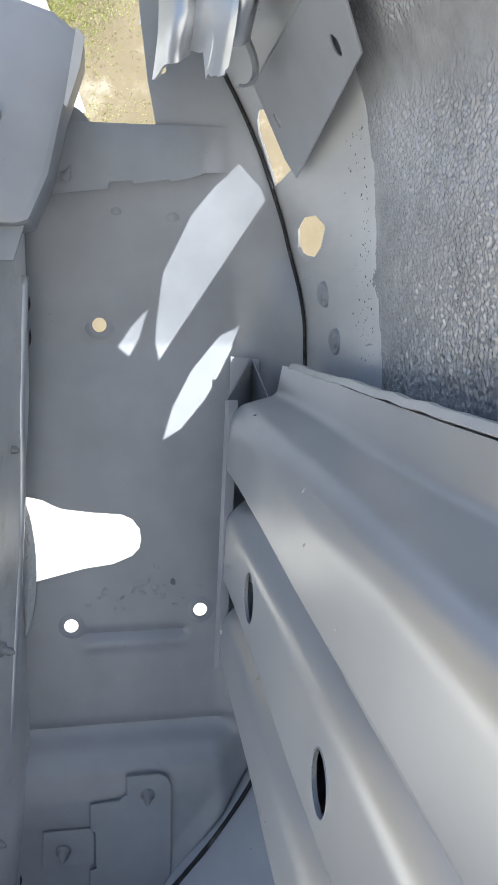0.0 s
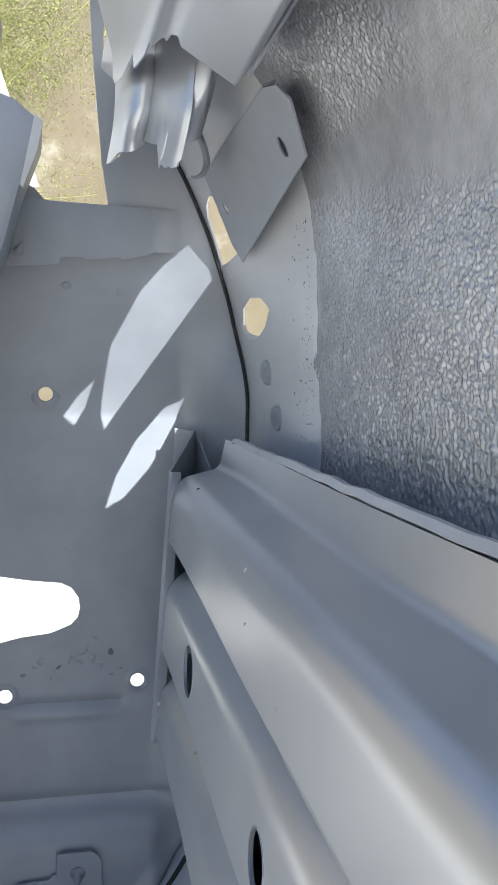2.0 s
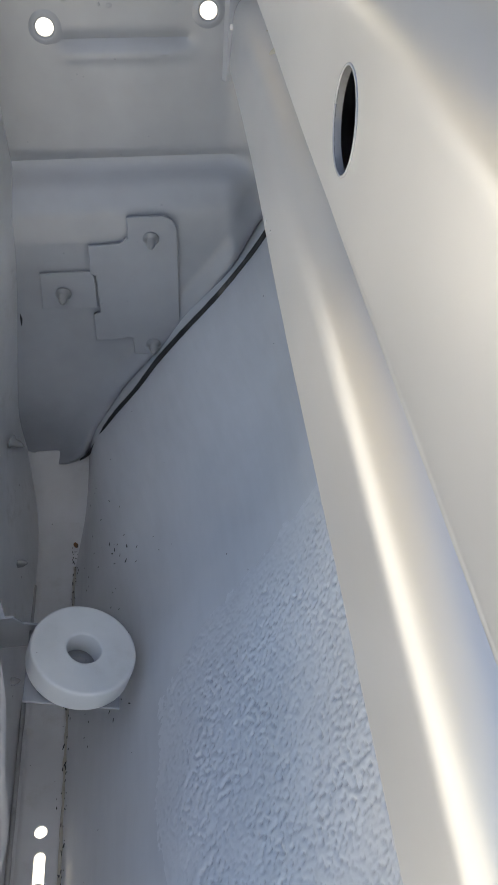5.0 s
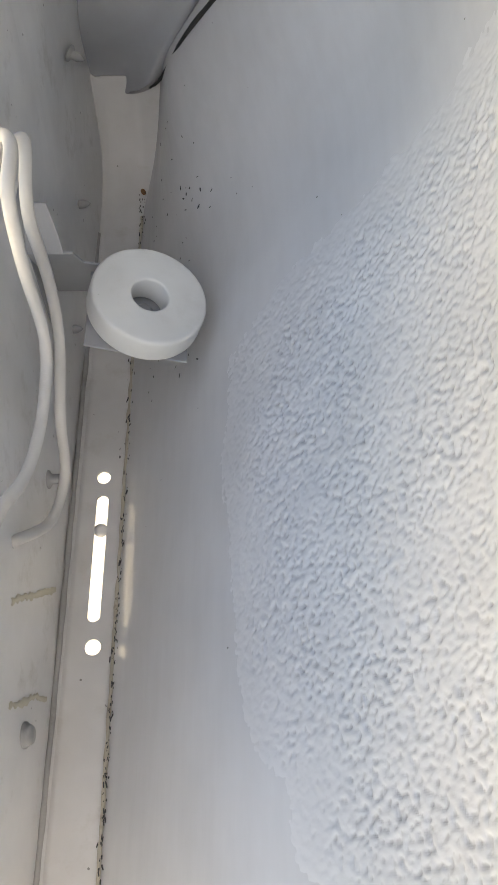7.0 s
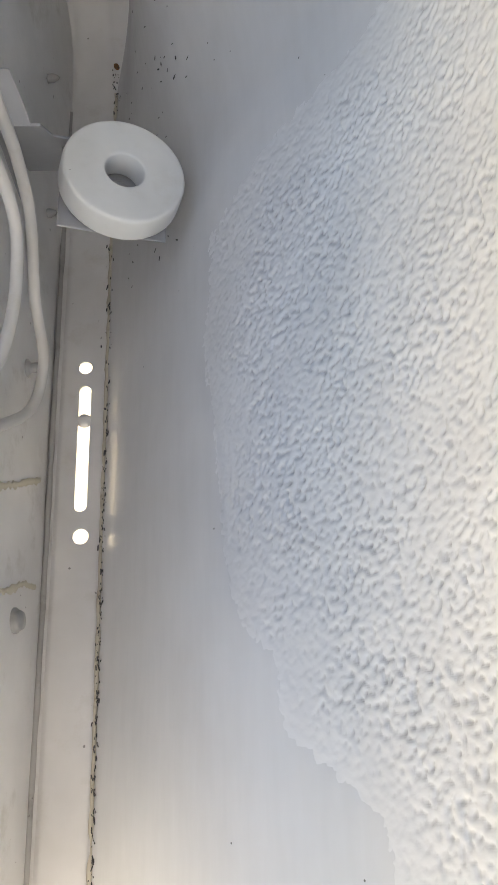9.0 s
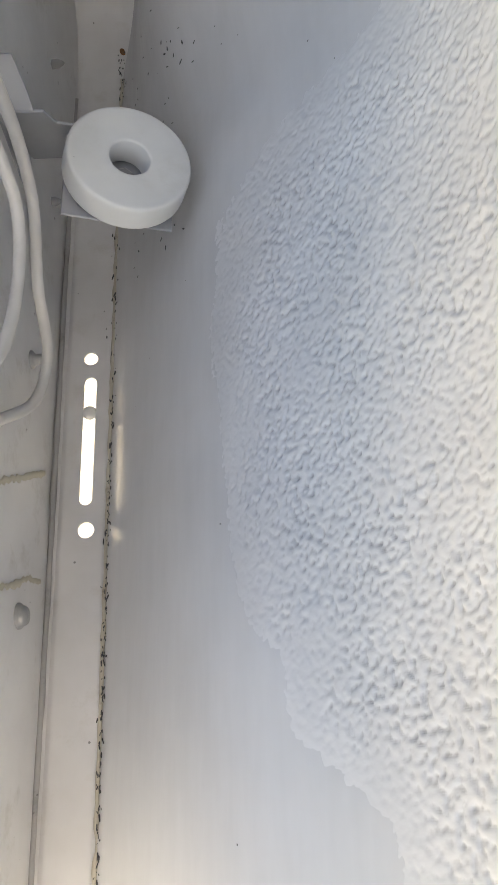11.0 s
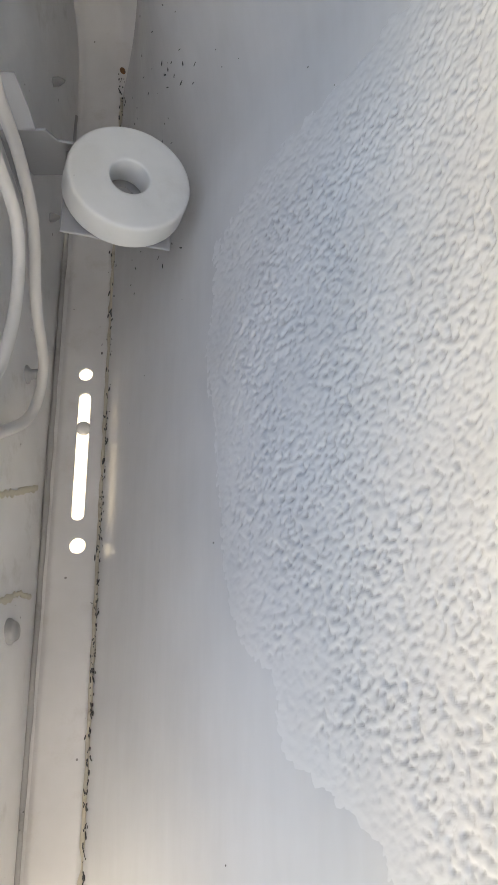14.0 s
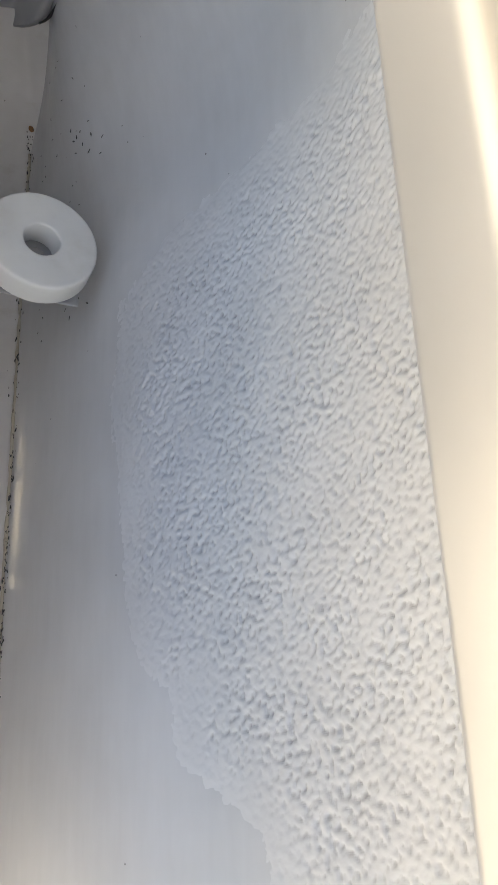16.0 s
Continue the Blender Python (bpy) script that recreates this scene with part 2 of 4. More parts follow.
def plate(poly, thick, origin, u, v, bevel=0.0008):
    """A flat plate from a 2D outline in the plane of u and v, as thick as given along u x v."""
    bm = bmesh.new()
    o, u, v = Vector(origin), Vector(u), Vector(v)
    n = u.cross(v).normalized()
    low = [bm.verts.new(o + u * a + v * b) for a, b in poly]
    f = bm.faces.new(low)
    ext = bmesh.ops.extrude_face_region(bm, geom=[f])
    bmesh.ops.translate(bm, vec=n * thick, verts=[g for g in ext["geom"] if isinstance(g, bmesh.types.BMVert)])
    if bevel:
        rim = [e for e in bm.edges if e.calc_face_angle(0) > 0.6 and abs((e.verts[0].co - e.verts[1].co).normalized().dot(n)) < 0.5]
        bmesh.ops.bevel(bm, geom=rim, offset=bevel, segments=2, affect='EDGES', profile=0.6)
    return bm


def tube(pts, r, sides=12):
    bm = bmesh.new()
    P = [Vector(p) for p in pts]
    rows = []
    side = None
    for i, p in enumerate(P):
        t = (P[min(i + 1, len(P) - 1)] - P[max(i - 1, 0)]).normalized()
        side = (side - t * side.dot(t)).normalized() if side else t.orthogonal().normalized()
        up = t.cross(side)
        rr = r[i] if isinstance(r, list) else r
        rows.append([p + (side * math.cos(a) + up * math.sin(a)) * rr for a in [2 * math.pi * k / sides for k in range(sides)]])
    vs = [[bm.verts.new(p) for p in row] for row in rows]
    for a, b in zip(vs, vs[1:]):
        for k in range(sides):
            bm.faces.new((a[k], a[(k + 1) % sides], b[(k + 1) % sides], b[k]))
    bm.faces.new(vs[0][::-1])
    bm.faces.new(vs[-1])
    return bm


def lathe(profile, m, sides=24):
    """A turned shape: (radius, height) points about the local z axis, laid at the pose m."""
    bm = bmesh.new()
    rings = []
    for r, h in profile:
        if r < 1e-6:
            rings.append([bm.verts.new(m @ Vector((0, 0, h)))])
        else:
            rings.append([bm.verts.new(m @ Vector((r * math.cos(2 * math.pi * k / sides), r * math.sin(2 * math.pi * k / sides), h))) for k in range(sides)])
    for a, b in zip(rings, rings[1:]):
        for k in range(sides):
            q = [a[k % len(a)], a[(k + 1) % len(a)], b[(k + 1) % len(b)], b[k % len(b)]]
            q = list(dict.fromkeys(q))
            if len(q) > 2:
                bm.faces.new(q)
    return bm


def facing(place, way):
    """A pose at a place whose z axis points along way."""
    return Matrix.Translation(place) @ Vector(way).to_track_quat('Z', 'Y').to_matrix().to_4x4()


def prism(poly3, way, length, back=0.0):
    """A cutter: a 3D outline swept along way."""
    bm = bmesh.new()
    w = Vector(way).normalized()
    a = [bm.verts.new(Vector(p) - w * back) for p in poly3]
    b = [bm.verts.new(Vector(p) + w * length) for p in poly3]
    bm.faces.new(a[::-1])
    bm.faces.new(b)
    for k in range(len(a)):
        j = (k + 1) % len(a)
        bm.faces.new((a[k], a[j], b[j], b[k]))
    return link("cutter", bm, m_paint)


def interp(x, pts):
    return float(np.interp(x, [p[0] for p in pts], [p[1] for p in pts]))


def smoothstep(a, b, x):
    t = min(1, max(0, (x - a) / (b - a)))
    return t * t * (3 - 2 * t)


# ---- outer fender skin ----
SKIN = [(-0.072, 0.291), (-0.066, 0.300), (-0.0475, 0.327), (-0.0228, 0.363), (0.0, 0.397), (0.026, 0.434), (0.067, 0.486), (0.1035, 0.546), (0.130, 0.62), (0.148, 0.72),
        (0.158, 0.85), (0.163, 0.96), (0.160, 1.02), (0.151, 1.064), (0.138, 1.10), (0.120, 1.14), (0.100, 1.176), (0.075, 1.212), (0.034, 1.245)]
skin_line = spline(SKIN, 130)


def skin_x(z):
    return interp(z, [(p[1], p[0]) for p in skin_line])


SEAM_TOP = [(-0.3, 0.505), (0.06, 0.490), (0.075, 0.4875), (0.088, 0.471), (0.107, 0.447), (0.138, 0.446), (0.155, 0.428), (0.1865, 0.417), (0.246, 0.4115), (0.314, 0.4063), (0.374, 0.4146), (0.400, 0.429), (0.42, 0.44)]


def coated(y, z, wob=0.0):
    """How fully the deadener covers the skin at a place: 0 bare, 1 full."""
    if z > 0.72:
        return min(1.0, max(0.0, (0.465 - y + 0.014 * wob) / 0.030))
    reach = min(1.0, max(0.0, (0.424 - y + 0.012 * wob) / 0.055))
    soft = 0.055
    return reach * min(1.0, max(0.0, (z - interp(y, SEAM_TOP) + 0.010 + 0.006 * wob) / soft))


def skin_rows(y_list, deep=0.0):
    rows = []
    for y in y_list:
        row = []
        for k, p in enumerate(skin_line):
            a, b = skin_line[max(k - 1, 0)], skin_line[min(k + 1, len(skin_line) - 1)]
            t = (b - a) / np.linalg.norm(b - a)
            w = 0.041 * smoothstep(0.46, 0.67, y) * smoothstep(0.305, 0.405, p[1]) * (1 - smoothstep(0.50, 0.64, p[1]))
            w -= 0.022 * (1 - smoothstep(0.46, 0.62, y)) * smoothstep(1.02, 1.13, p[1]) * (1 - smoothstep(1.20, 1.245, p[1]))
            w -= deep * smoothstep(0.25, 0.7, coated(y, p[1]))
            q = p + np.array((-t[1], t[0])) * w
            wave = 0.0012 * noise.noise(Vector((y * 9, p[1] * 9, 3.1)))
            row.append((q[0] + wave, y, q[1]))
        rows.append(row)
    return rows


fender = sheet("fender_panel", skin_rows([-0.30 + 0.008 * i for i in range(126)], 0.0026), 0.0016, m_lump, offset=-1.0)
tagged(fender, "curved grey fender skin with pebbly sound deadener inside", "car fender")



def deadener(y0, y1, z0, z1, step, parent, mat):
    """Pebbly coating laid on the skin: lumps stand proud of it and fade out below the surface at the margin."""
    zs = np.array([p[1] for p in skin_line])
    ks = [k for k in range(len(zs)) if z0 <= zs[k] <= z1]
    length = sum(np.linalg.norm(skin_line[k + 1] - skin_line[k]) for k in ks[:-1])
    n, m = int(length / step), int((y1 - y0) / step)
    coarse_y = [y0 + (y1 - y0) * i / 40 for i in range(41)]
    coarse = np.array(skin_rows(coarse_y))[:, ks[0]:ks[-1] + 1, :]
    u = np.linspace(0, len(ks) - 1, n)
    k0 = np.minimum(u.astype(int), len(ks) - 2)
    fu = (u - k0)[None, :, None]
    along = coarse[:, k0, :] * (1 - fu) + coarse[:, k0 + 1, :] * fu
    v = np.linspace(0, 40, m)
    j0 = np.minimum(v.astype(int), 39)
    fv = (v - j0)[:, None, None]
    P = along[j0] * (1 - fv) + along[j0 + 1] * fv
    T = np.gradient(P, axis=1)
    N = np.stack([-T[..., 2], np.zeros(P.shape[:2]), T[..., 0]], -1)
    N /= np.linalg.norm(N, axis=-1, keepdims=True)
    H = np.empty(P.shape[:2])
    f1 = noise.noise
    for i in range(m):
        for k in range(n):
            x, y, z = P[i, k]
            q = Vector((x, y, z))
            if z > 0.72:
                low_edge = 1.083 + 0.19 * (y - 0.274)
                mist = smoothstep(low_edge - 0.012, low_edge + 0.012, z + 0.008 * f1(q * 60))
                rough = 1 - mist * (1 - 0.65 * smoothstep(1.128, 1.145, z) * smoothstep(0.28, 0.33, y) - 0.10)
                H[i, k] = rough * (0.0009 * f1(q * 580) + 0.0005 * f1(q * 330)) + 0.0003 * f1(q * 90)
            else:
                a = f1(q * 335) + 0.45 * f1(q * 650) + 0.3 * f1(q * 170)
                deep = 0.55 + 0.45 * smoothstep(-0.35, 0.4, f1(q * 38))
                H[i, k] = 0.0017 * deep * min(a, 0.08 + 0.35 * (a - 0.08)) + 0.0004 * f1(q * 110)
    Y, Z = P[..., 1], P[..., 2]
    W = np.array([[noise.noise(Vector((7.0, y * 28, z * 28))) + 0.5 * noise.noise(Vector((2.0, y * 80, z * 80))) for z in Z[0, ::4]] for y in Y[::4, 0]])
    W = np.array([np.interp(np.arange(n), np.arange(0, n, 4), row) for row in W])
    W = np.array([np.interp(np.arange(m), np.arange(0, m, 4), W[:, k]) for k in range(n)]).T
    mask = np.array([[coated(Y[i, k], Z[i, k], W[i, k]) for k in range(n)] for i in range(m)])
    rise = np.clip(mask / 0.3, 0, 1)
    D = H * mask ** 1.2 + 0.0003 * mask - 0.0006 * (1 - rise)
    P = P + N * D[..., None]
    idx = np.arange(m * n).reshape(m, n)
    quads = np.stack([idx[:-1, :-1], idx[:-1, 1:], idx[1:, 1:], idx[1:, :-1]], -1)
    hide = (mask[:-1, :-1] <= 0) & (mask[1:, 1:] <= 0)
    quads = quads[~hide]
    me = bpy.data.meshes.new("sound_deadener")
    me.from_pydata(P.reshape(-1, 3).tolist(), [], quads.reshape(-1, 4).tolist())
    me.materials.append(mat)
    me.shade_smooth()
    ob = new("sound_deadener", me)
    ob.parent = parent
    ob["label"] = "pebbly sprayed sound deadener"
    return ob


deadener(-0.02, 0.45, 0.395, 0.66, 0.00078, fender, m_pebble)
deadener(0.06, 0.49, 0.92, 1.19, 0.00062, fender, m_thin)

# ---- bulkhead panel at the far end ----
PANEL_Y = [(0.30, 0.648), (0.38, 0.656), (0.46, 0.6635), (0.60, 0.664), (0.622, 0.667), (0.640, 0.675), (0.650, 0.684), (0.660, 0.683), (0.985, 0.683), (1.0, 0.679), (1.10, 0.647), (1.13, 0.637), (1.30, 0.600)]


def panel_y(x, z):
    inside = max(smoothstep(-0.110, -0.080, x), 1 - smoothstep(0.56, 0.64, z)) * (1 - smoothstep(0.088, 0.118, x))
    y = interp(z, PANEL_Y)
    if z < 0.66:
        y = 0.683 + (y - 0.683) * inside 
    g1 = smoothstep(-0.03, -0.015, x) * (1 - smoothstep(0.058, 0.072, x))
    y += 0.0035 * math.exp(-((z - 0.7385) / 0.0035) ** 2) * g1 - 0.002 * math.exp(-((z - 0.729) / 0.004) ** 2) * g1
    y += 0.003 * math.exp(-((z - 0.656) / 0.004) ** 2) * inside
    edge = skin_x(min(z, 1.2)) if z > 0.62 else 0.125
    if z > 0.62:
        c = smoothstep(edge - 0.055, edge + 0.012, x)
        y -= 0.044 * c * max(0.0, min(1.0, (z - 0.62) / 0.1)) * (1 - 0.9 * smoothstep(0.99, 1.07, z))
    y += 0.0005 * noise.noise(Vector((x * 22, z * 22, 1.7))) + 0.00015 * noise.noise(Vector((x * 90, z * 90, 4.7)))
    return y


ARC = [(-0.074, 0.352), (-0.0535, 0.380), (-0.032, 0.419), (0.0, 0.4676), (0.044, 0.515), (0.086, 0.565), (0.1195, 0.607), (0.135, 0.64)]
panel_rows = []
N = 84
for i in range(300):
    z = 0.3575 + (1.34 - 0.3575) * i / 299
    row = []
    left = -0.074 - 0.027 * (1 - smoothstep(0.42, 0.62, z))
    if z < 0.63:
        right = interp(z, [(b, a) for a, b in ARC]) + 0.022
    else:
        right = skin_x(z) + 0.0012 + 0.0235 * (1 - smoothstep(0.63, 0.70, z))
    right = max(right, left + 0.004)
    for k in range(N):
        x = left + (right - left) * k / (N - 1)
        y = panel_y(x, z)
        if z < 0.69:      # the lower edge turns towards the viewer as a flange
            d = right - x
            fade = 1 - smoothstep(0.585, 0.69, z)
            low = (1 - smoothstep(0.385, 0.46, z)) * smoothstep(0.016, 0.045, d)
            y += (0.678 - y) * max(low, 1 - smoothstep(0.3575, 0.405, z))
            fade *= smoothstep(0.3575, 0.405, z)
            y += fade * -0.006 * (1 - smoothstep(0.026, 0.050, d)) + fade * 0.034 * (1 - smoothstep(0.0, 0.030, d))
        row.append((x, y, z))
    panel_rows.append(row)
bulkhead = sheet("bulkhead_panel", panel_rows, 0.0014, m_paint, offset=-1.0)
tagged(bulkhead, "grey painted pressed steel bulkhead panel with holes", "body panel")


def disc(x, z, r, n=22):
    return [(x + r * math.cos(2 * math.pi * k / n), 0.75, z + r * math.sin(2 * math.pi * k / n)) for k in range(n)]


TEAR = [(-0.090, 0.862), (-0.062, 0.8585), (-0.053, 0.856), (-0.045, 0.8515), (-0.0373, 0.8482), (-0.0142, 0.8445), (0.0115, 0.8418), (0.0205, 0.8375), (0.0265, 0.829), (0.0278, 0.820),
        (0.0262, 0.812), (0.0203, 0.8056), (0.0036, 0.799), (-0.0201, 0.7962), (-0.062, 0.7866), (-0.090, 0.781)]
OPENING = [(-0.030, 1.165), (-0.0136, 1.1566), (-0.004, 1.147), (0.0065, 1.1446), (0.036, 1.1446), (0.0425, 1.149), (0.0365, 1.180), (0.0275, 1.256), (0.0150, 1.40), (-0.12, 1.40), (-0.12, 1.165)]
TOWARDS = (0, -1, 0)
cutters = [prism([(x, 0.75, z) for x, z in TEAR], TOWARDS, 0.14),
           prism([(x, 0.75, z) for x, z in OPENING], TOWARDS, 0.3),
           prism(disc(-0.0325, 0.7470, 0.0060), TOWARDS, 0.14), prism(disc(0.0775, 0.7555, 0.0060), TOWARDS, 0.14), prism(disc(-0.003, 1.0005, 0.0058), TOWARDS, 0.14),
           prism(disc(0.0475, 1.186, 0.0030), TOWARDS, 0.2)]
cut(bulkhead, cutters)
sharpen(bulkhead)

for x, z, r in ((-0.0325, 0.7470, 0.0062), (0.0775, 0.7555, 0.0062), (-0.003, 1.0005, 0.0060)):
    part("hole_boss", lathe([(r, -0.0012), (r + 0.0002, 0.0010), (r + 0.0012, 0.0013), (r + 0.0034, 0.0007), (r + 0.0062, -0.0006)], facing((x, panel_y(x, z), z), (0, -1, 0)), 28), m_paint, bulkhead, "raised rim round a punched hole")

# black tube in place of the unlit gap between bulkhead and skin
seam_line = []
for i in range(60):
    z = 0.95 + 0.25 * i / 59
    x = skin_x(z) - 0.0024
    seam_line.append((x, panel_y(x, z) - 0.0012, z))
gap_shade = link("seam_gap_shade", tube(seam_line, 0.0015, 8), m_dark)
tagged(gap_shade, "black tube that draws the unlit seam gap beside the bulkhead", "gasket")

# tapered black tube that paints the shadow under the rolled edge
low_line = [(-0.050, 0.658, 0.388), (-0.0395, 0.653, 0.401), (-0.0165, 0.646, 0.4435), (0.007, 0.644, 0.4735), (0.027, 0.6465, 0.500), (0.051, 0.641, 0.532), (0.075, 0.643, 0.5575), (0.0998, 0.652, 0.583), (0.1205, 0.659, 0.6095)]
low_shade = link("rolled_edge_shade", tube([tuple(p) for p in spline(low_line, 70)], [0.0006 + 0.0022 * math.sin(math.pi * min(1.0, 0.06 + i / 45) * 0.5) + 0.0005 * noise.noise(Vector((i * 0.7, 3, 1))) - 0.0006 * i / 69 for i in range(70)], 8), m_dark)
tagged(low_shade, "black tube that draws the shadow below the bulkhead's rolled edge", "gasket")

# sunlight enters through rust holes and slots near the skin's far edge
BIG = [(0.104, 0.640, 1.119), (0.1213, 0.655, 1.0863), (0.095, 0.668, 1.046), (0.0454, 0.683, 0.9715), (0.0465, 0.668, 1.0384), (0.0719, 0.650, 1.0875), (0.088, 0.645, 1.106)]
LONG = [(0.109, 0.683, 0.994), (0.1065, 0.683, 0.981), (0.096, 0.683, 0.960), (0.0845, 0.683, 0.9395), (0.0626, 0.683, 0.9135), (0.0473, 0.683, 0.9042), (0.056, 0.683, 0.932), (0.0728, 0.683, 0.9634), (0.0946, 0.683, 0.9893)]
SMALL = [(0.032, 0.68, 1.0066), (0.0305, 0.68, 0.992), (0.024, 0.68, 0.980), (0.0165, 0.68, 0.9718), (0.0101, 0.68, 0.9732), (0.0145, 0.68, 0.987), (0.0226, 0.68, 0.9987)]
cut(fender, [prism(p, -SUN_WAY, 0.30, 0.01) for p in (BIG, LONG, SMALL)])
sharpen(fender, 50)


# ---- rails along the fender ----
RAIL_DZ = 0.037


def smooth_rise(t):
    """Rises from 0 with a slow start and levels out towards 1."""
    t = max(0.0, min(1.25, t))
    return 1 - math.exp(-(t * 1.95) ** 1.55 * 0.95) if t > 0 else 0.0


def bow(y):
    """The rails bend gently inwards as they come nearer."""
    return -0.0255 * smooth_rise((0.575 - y) / 0.80)


def rail(name, profile, radii, y0, y1, label, dz, thick=0.0018, ragged=0.0, holes=()):
    """A long pressed rail: an open profile of (x, z) at depth 0.55 m swept along the rails' way."""
    line = fillet(profile, radii, 6)
    n = 70
    rows = []
    for i in range(n):
        y = y0 + (y1 - y0) * i / (n - 1)
        row = []
        for k, p in enumerate(line):
            wob = 0.0006 * noise.noise(Vector((y * 7, k * 0.2, y0 + thick * 900)))
            rag = ragged * (noise.noise(Vector((y * 120, 0.5, 2))) + 0.6 * noise.noise(Vector((y * 43, 9, 2)))) if k > len(line) - 9 else 0
            row.append((p.x + bow(y) + wob, y, p.y + dz * (y - 0.55) + wob + rag))
        rows.append(row)
    ob = sheet(name, rows, thick, m_rail, offset=1.0)
    if holes:
        cuts = []
        for y, z, hw, hh in holes:
            cuts.append(prism([(bow(y) + 0.06, y + hw * math.cos(2 * math.pi * k / 28), z + hh * math.sin(2 * math.pi * k / 28)) for k in range(28)], (1, 0, 0), 0.04))
        cut(ob, cuts)
        sharpen(ob)
        for y, z, hw, hh in holes:
            ring_pts = []
            for k in range(41):
                a = 2 * math.pi * k / 40
                yy, zz = y + (hw + 0.0003) * math.cos(a), z + (hh + 0.0003) * math.sin(a)
                z0 = zz - dz * (yy - 0.55)
                ring_pts.append((profile[4][0] + (profile[3][0] - profile[4][0]) * (z0 - profile[4][1]) / (profile[3][1] - profile[4][1]) + bow(yy) + 0.0002, yy, zz))
            part("hole_rim", tube(ring_pts, 0.0004, 6), m_paint, ob, "rolled rim of an oval hole")
    return tagged(ob, label, "body rail", "rails beside the fender")


rail("body_rail", [(0.1300, 0.9665), (0.1255, 0.9450), (0.0975, 0.9375), (0.0905, 0.9265), (0.0880, 0.8895), (0.0895, 0.8875), (0.110, 0.8870)], [0, 0.005, 0.008, 0.007, 0.0012, 0.001, 0], -0.22, 0.586,
     "satin grey pressed steel top rail with a ragged edge", 0.042, ragged=0.0009)
rail("body_rail", [(0.127, 0.8785), (0.119, 0.8760), (0.0985, 0.8670), (0.0872, 0.8545), (0.0845, 0.8075), (0.0870, 0.8030), (0.126, 0.8030)], [0, 0.006, 0.010, 0.006, 0.004, 0.003, 0], -0.22, 0.585,
     "satin grey pressed steel middle rail with oval holes", 0.010, holes=[(0.4565, 0.8330, 0.0190, 0.0145), (0.2535, 0.8265, 0.0122, 0.0115), (0.100, 0.8240, 0.0120, 0.0115), (-0.06, 0.8230, 0.0120, 0.0115)])
rail("body_rail", [(0.126, 0.8010), (0.117, 0.7985), (0.0950, 0.7890), (0.0842, 0.7770), (0.0812, 0.7430), (0.0850, 0.7380), (0.126, 0.7375)], [0, 0.006, 0.010, 0.006, 0.004, 0.003, 0], -0.22, 0.585,
     "satin grey pressed steel bottom rail with drips and stains", 0.016)
# added sheet, black so that the rails' gaps and holes read as unlit
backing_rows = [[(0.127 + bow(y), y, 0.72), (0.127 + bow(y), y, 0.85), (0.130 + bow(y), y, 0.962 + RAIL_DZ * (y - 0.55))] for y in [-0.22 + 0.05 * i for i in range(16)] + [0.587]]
backing = sheet("rail_gap_shade", backing_rows, 0.0014, m_dark)
tagged(backing, "added black sheet that paints the shade behind the three rails", "body panel")

# folded lip along the top of the rails
lip_rows = []
for i in range(70):
    y = -0.22 + (0.560 + 0.22) * i / 69
    w = 0.0022 * noise.noise(Vector((y * 14, 0, 8))) + 0.001 * noise.noise(Vector((y * 45, 0, 8)))
    ox, oz = bow(y), RAIL_DZ * (y - 0.55)
    lip_rows.append([(0.1350 + ox, y, 0.938 + oz), (0.1352 + ox, y, 0.9645 + oz + w), (0.1338 + ox, y, 0.9678 + oz + w), (0.1316 + ox, y, 0.9680 + oz + w), (0.1300 + ox, y, 0.9655 + oz + 0.8 * w)])
lip = sheet("folded_lip", lip_rows, 0.0014, m_edge)
tagged(lip, "wavy bent steel lip above the top rail", "metal lip")

# ---- bracket that closes the far end of the rails ----
end_bracket = tagged(new("rail_end_bracket"), "grey folded steel bracket at the end of the rails", "bracket")
plan = [(0.0965, 0.5885), (0.0905, 0.5860), (0.0893, 0.5885), (0.1195, 0.6600), (0.1215, 0.6650)]
rows = []
for i in range(30):
    f = i / 29
    row = []
    for j, (x, y) in enumerate(plan):
        top = 0.9430 + (0.9725 - 0.9430) * smoothstep(0.586, 0.664, y)
        low = 0.738
        row.append((x - 0.0105 * (1 - f) * (1.0 if j < 3 else 0.3), y, low + (top - low) * f))
    rows.append(row)
web = sheet("web", rows, 0.0014, m_paint, end_bracket)
part("back_tab", plate([(0.103, 0.915), (0.128, 0.915), (0.128, 0.972), (0.103, 0.9745)], 0.0014, (0, 0.668, 0), (1, 0, 0), (0, 0, 1)), m_paint, end_bracket, smooth=False)
part("side_tab", plate([(0.60, 0.90), (0.668, 0.90), (0.668, 0.971), (0.60, 0.944)], 0.0014, (0.1215, 0, 0), (0, 1, 0), (0, 0, 1)), m_paint, end_bracket, smooth=False)
part("spot_weld", lathe([(0, 0.0008), (0.0016, 0.0006), (0.002, -0.0004)], facing((0.0830, 0.5855, 0.768), (-0.2, -1, 0)), 12), m_edge, end_bracket, "bare weld dimple")

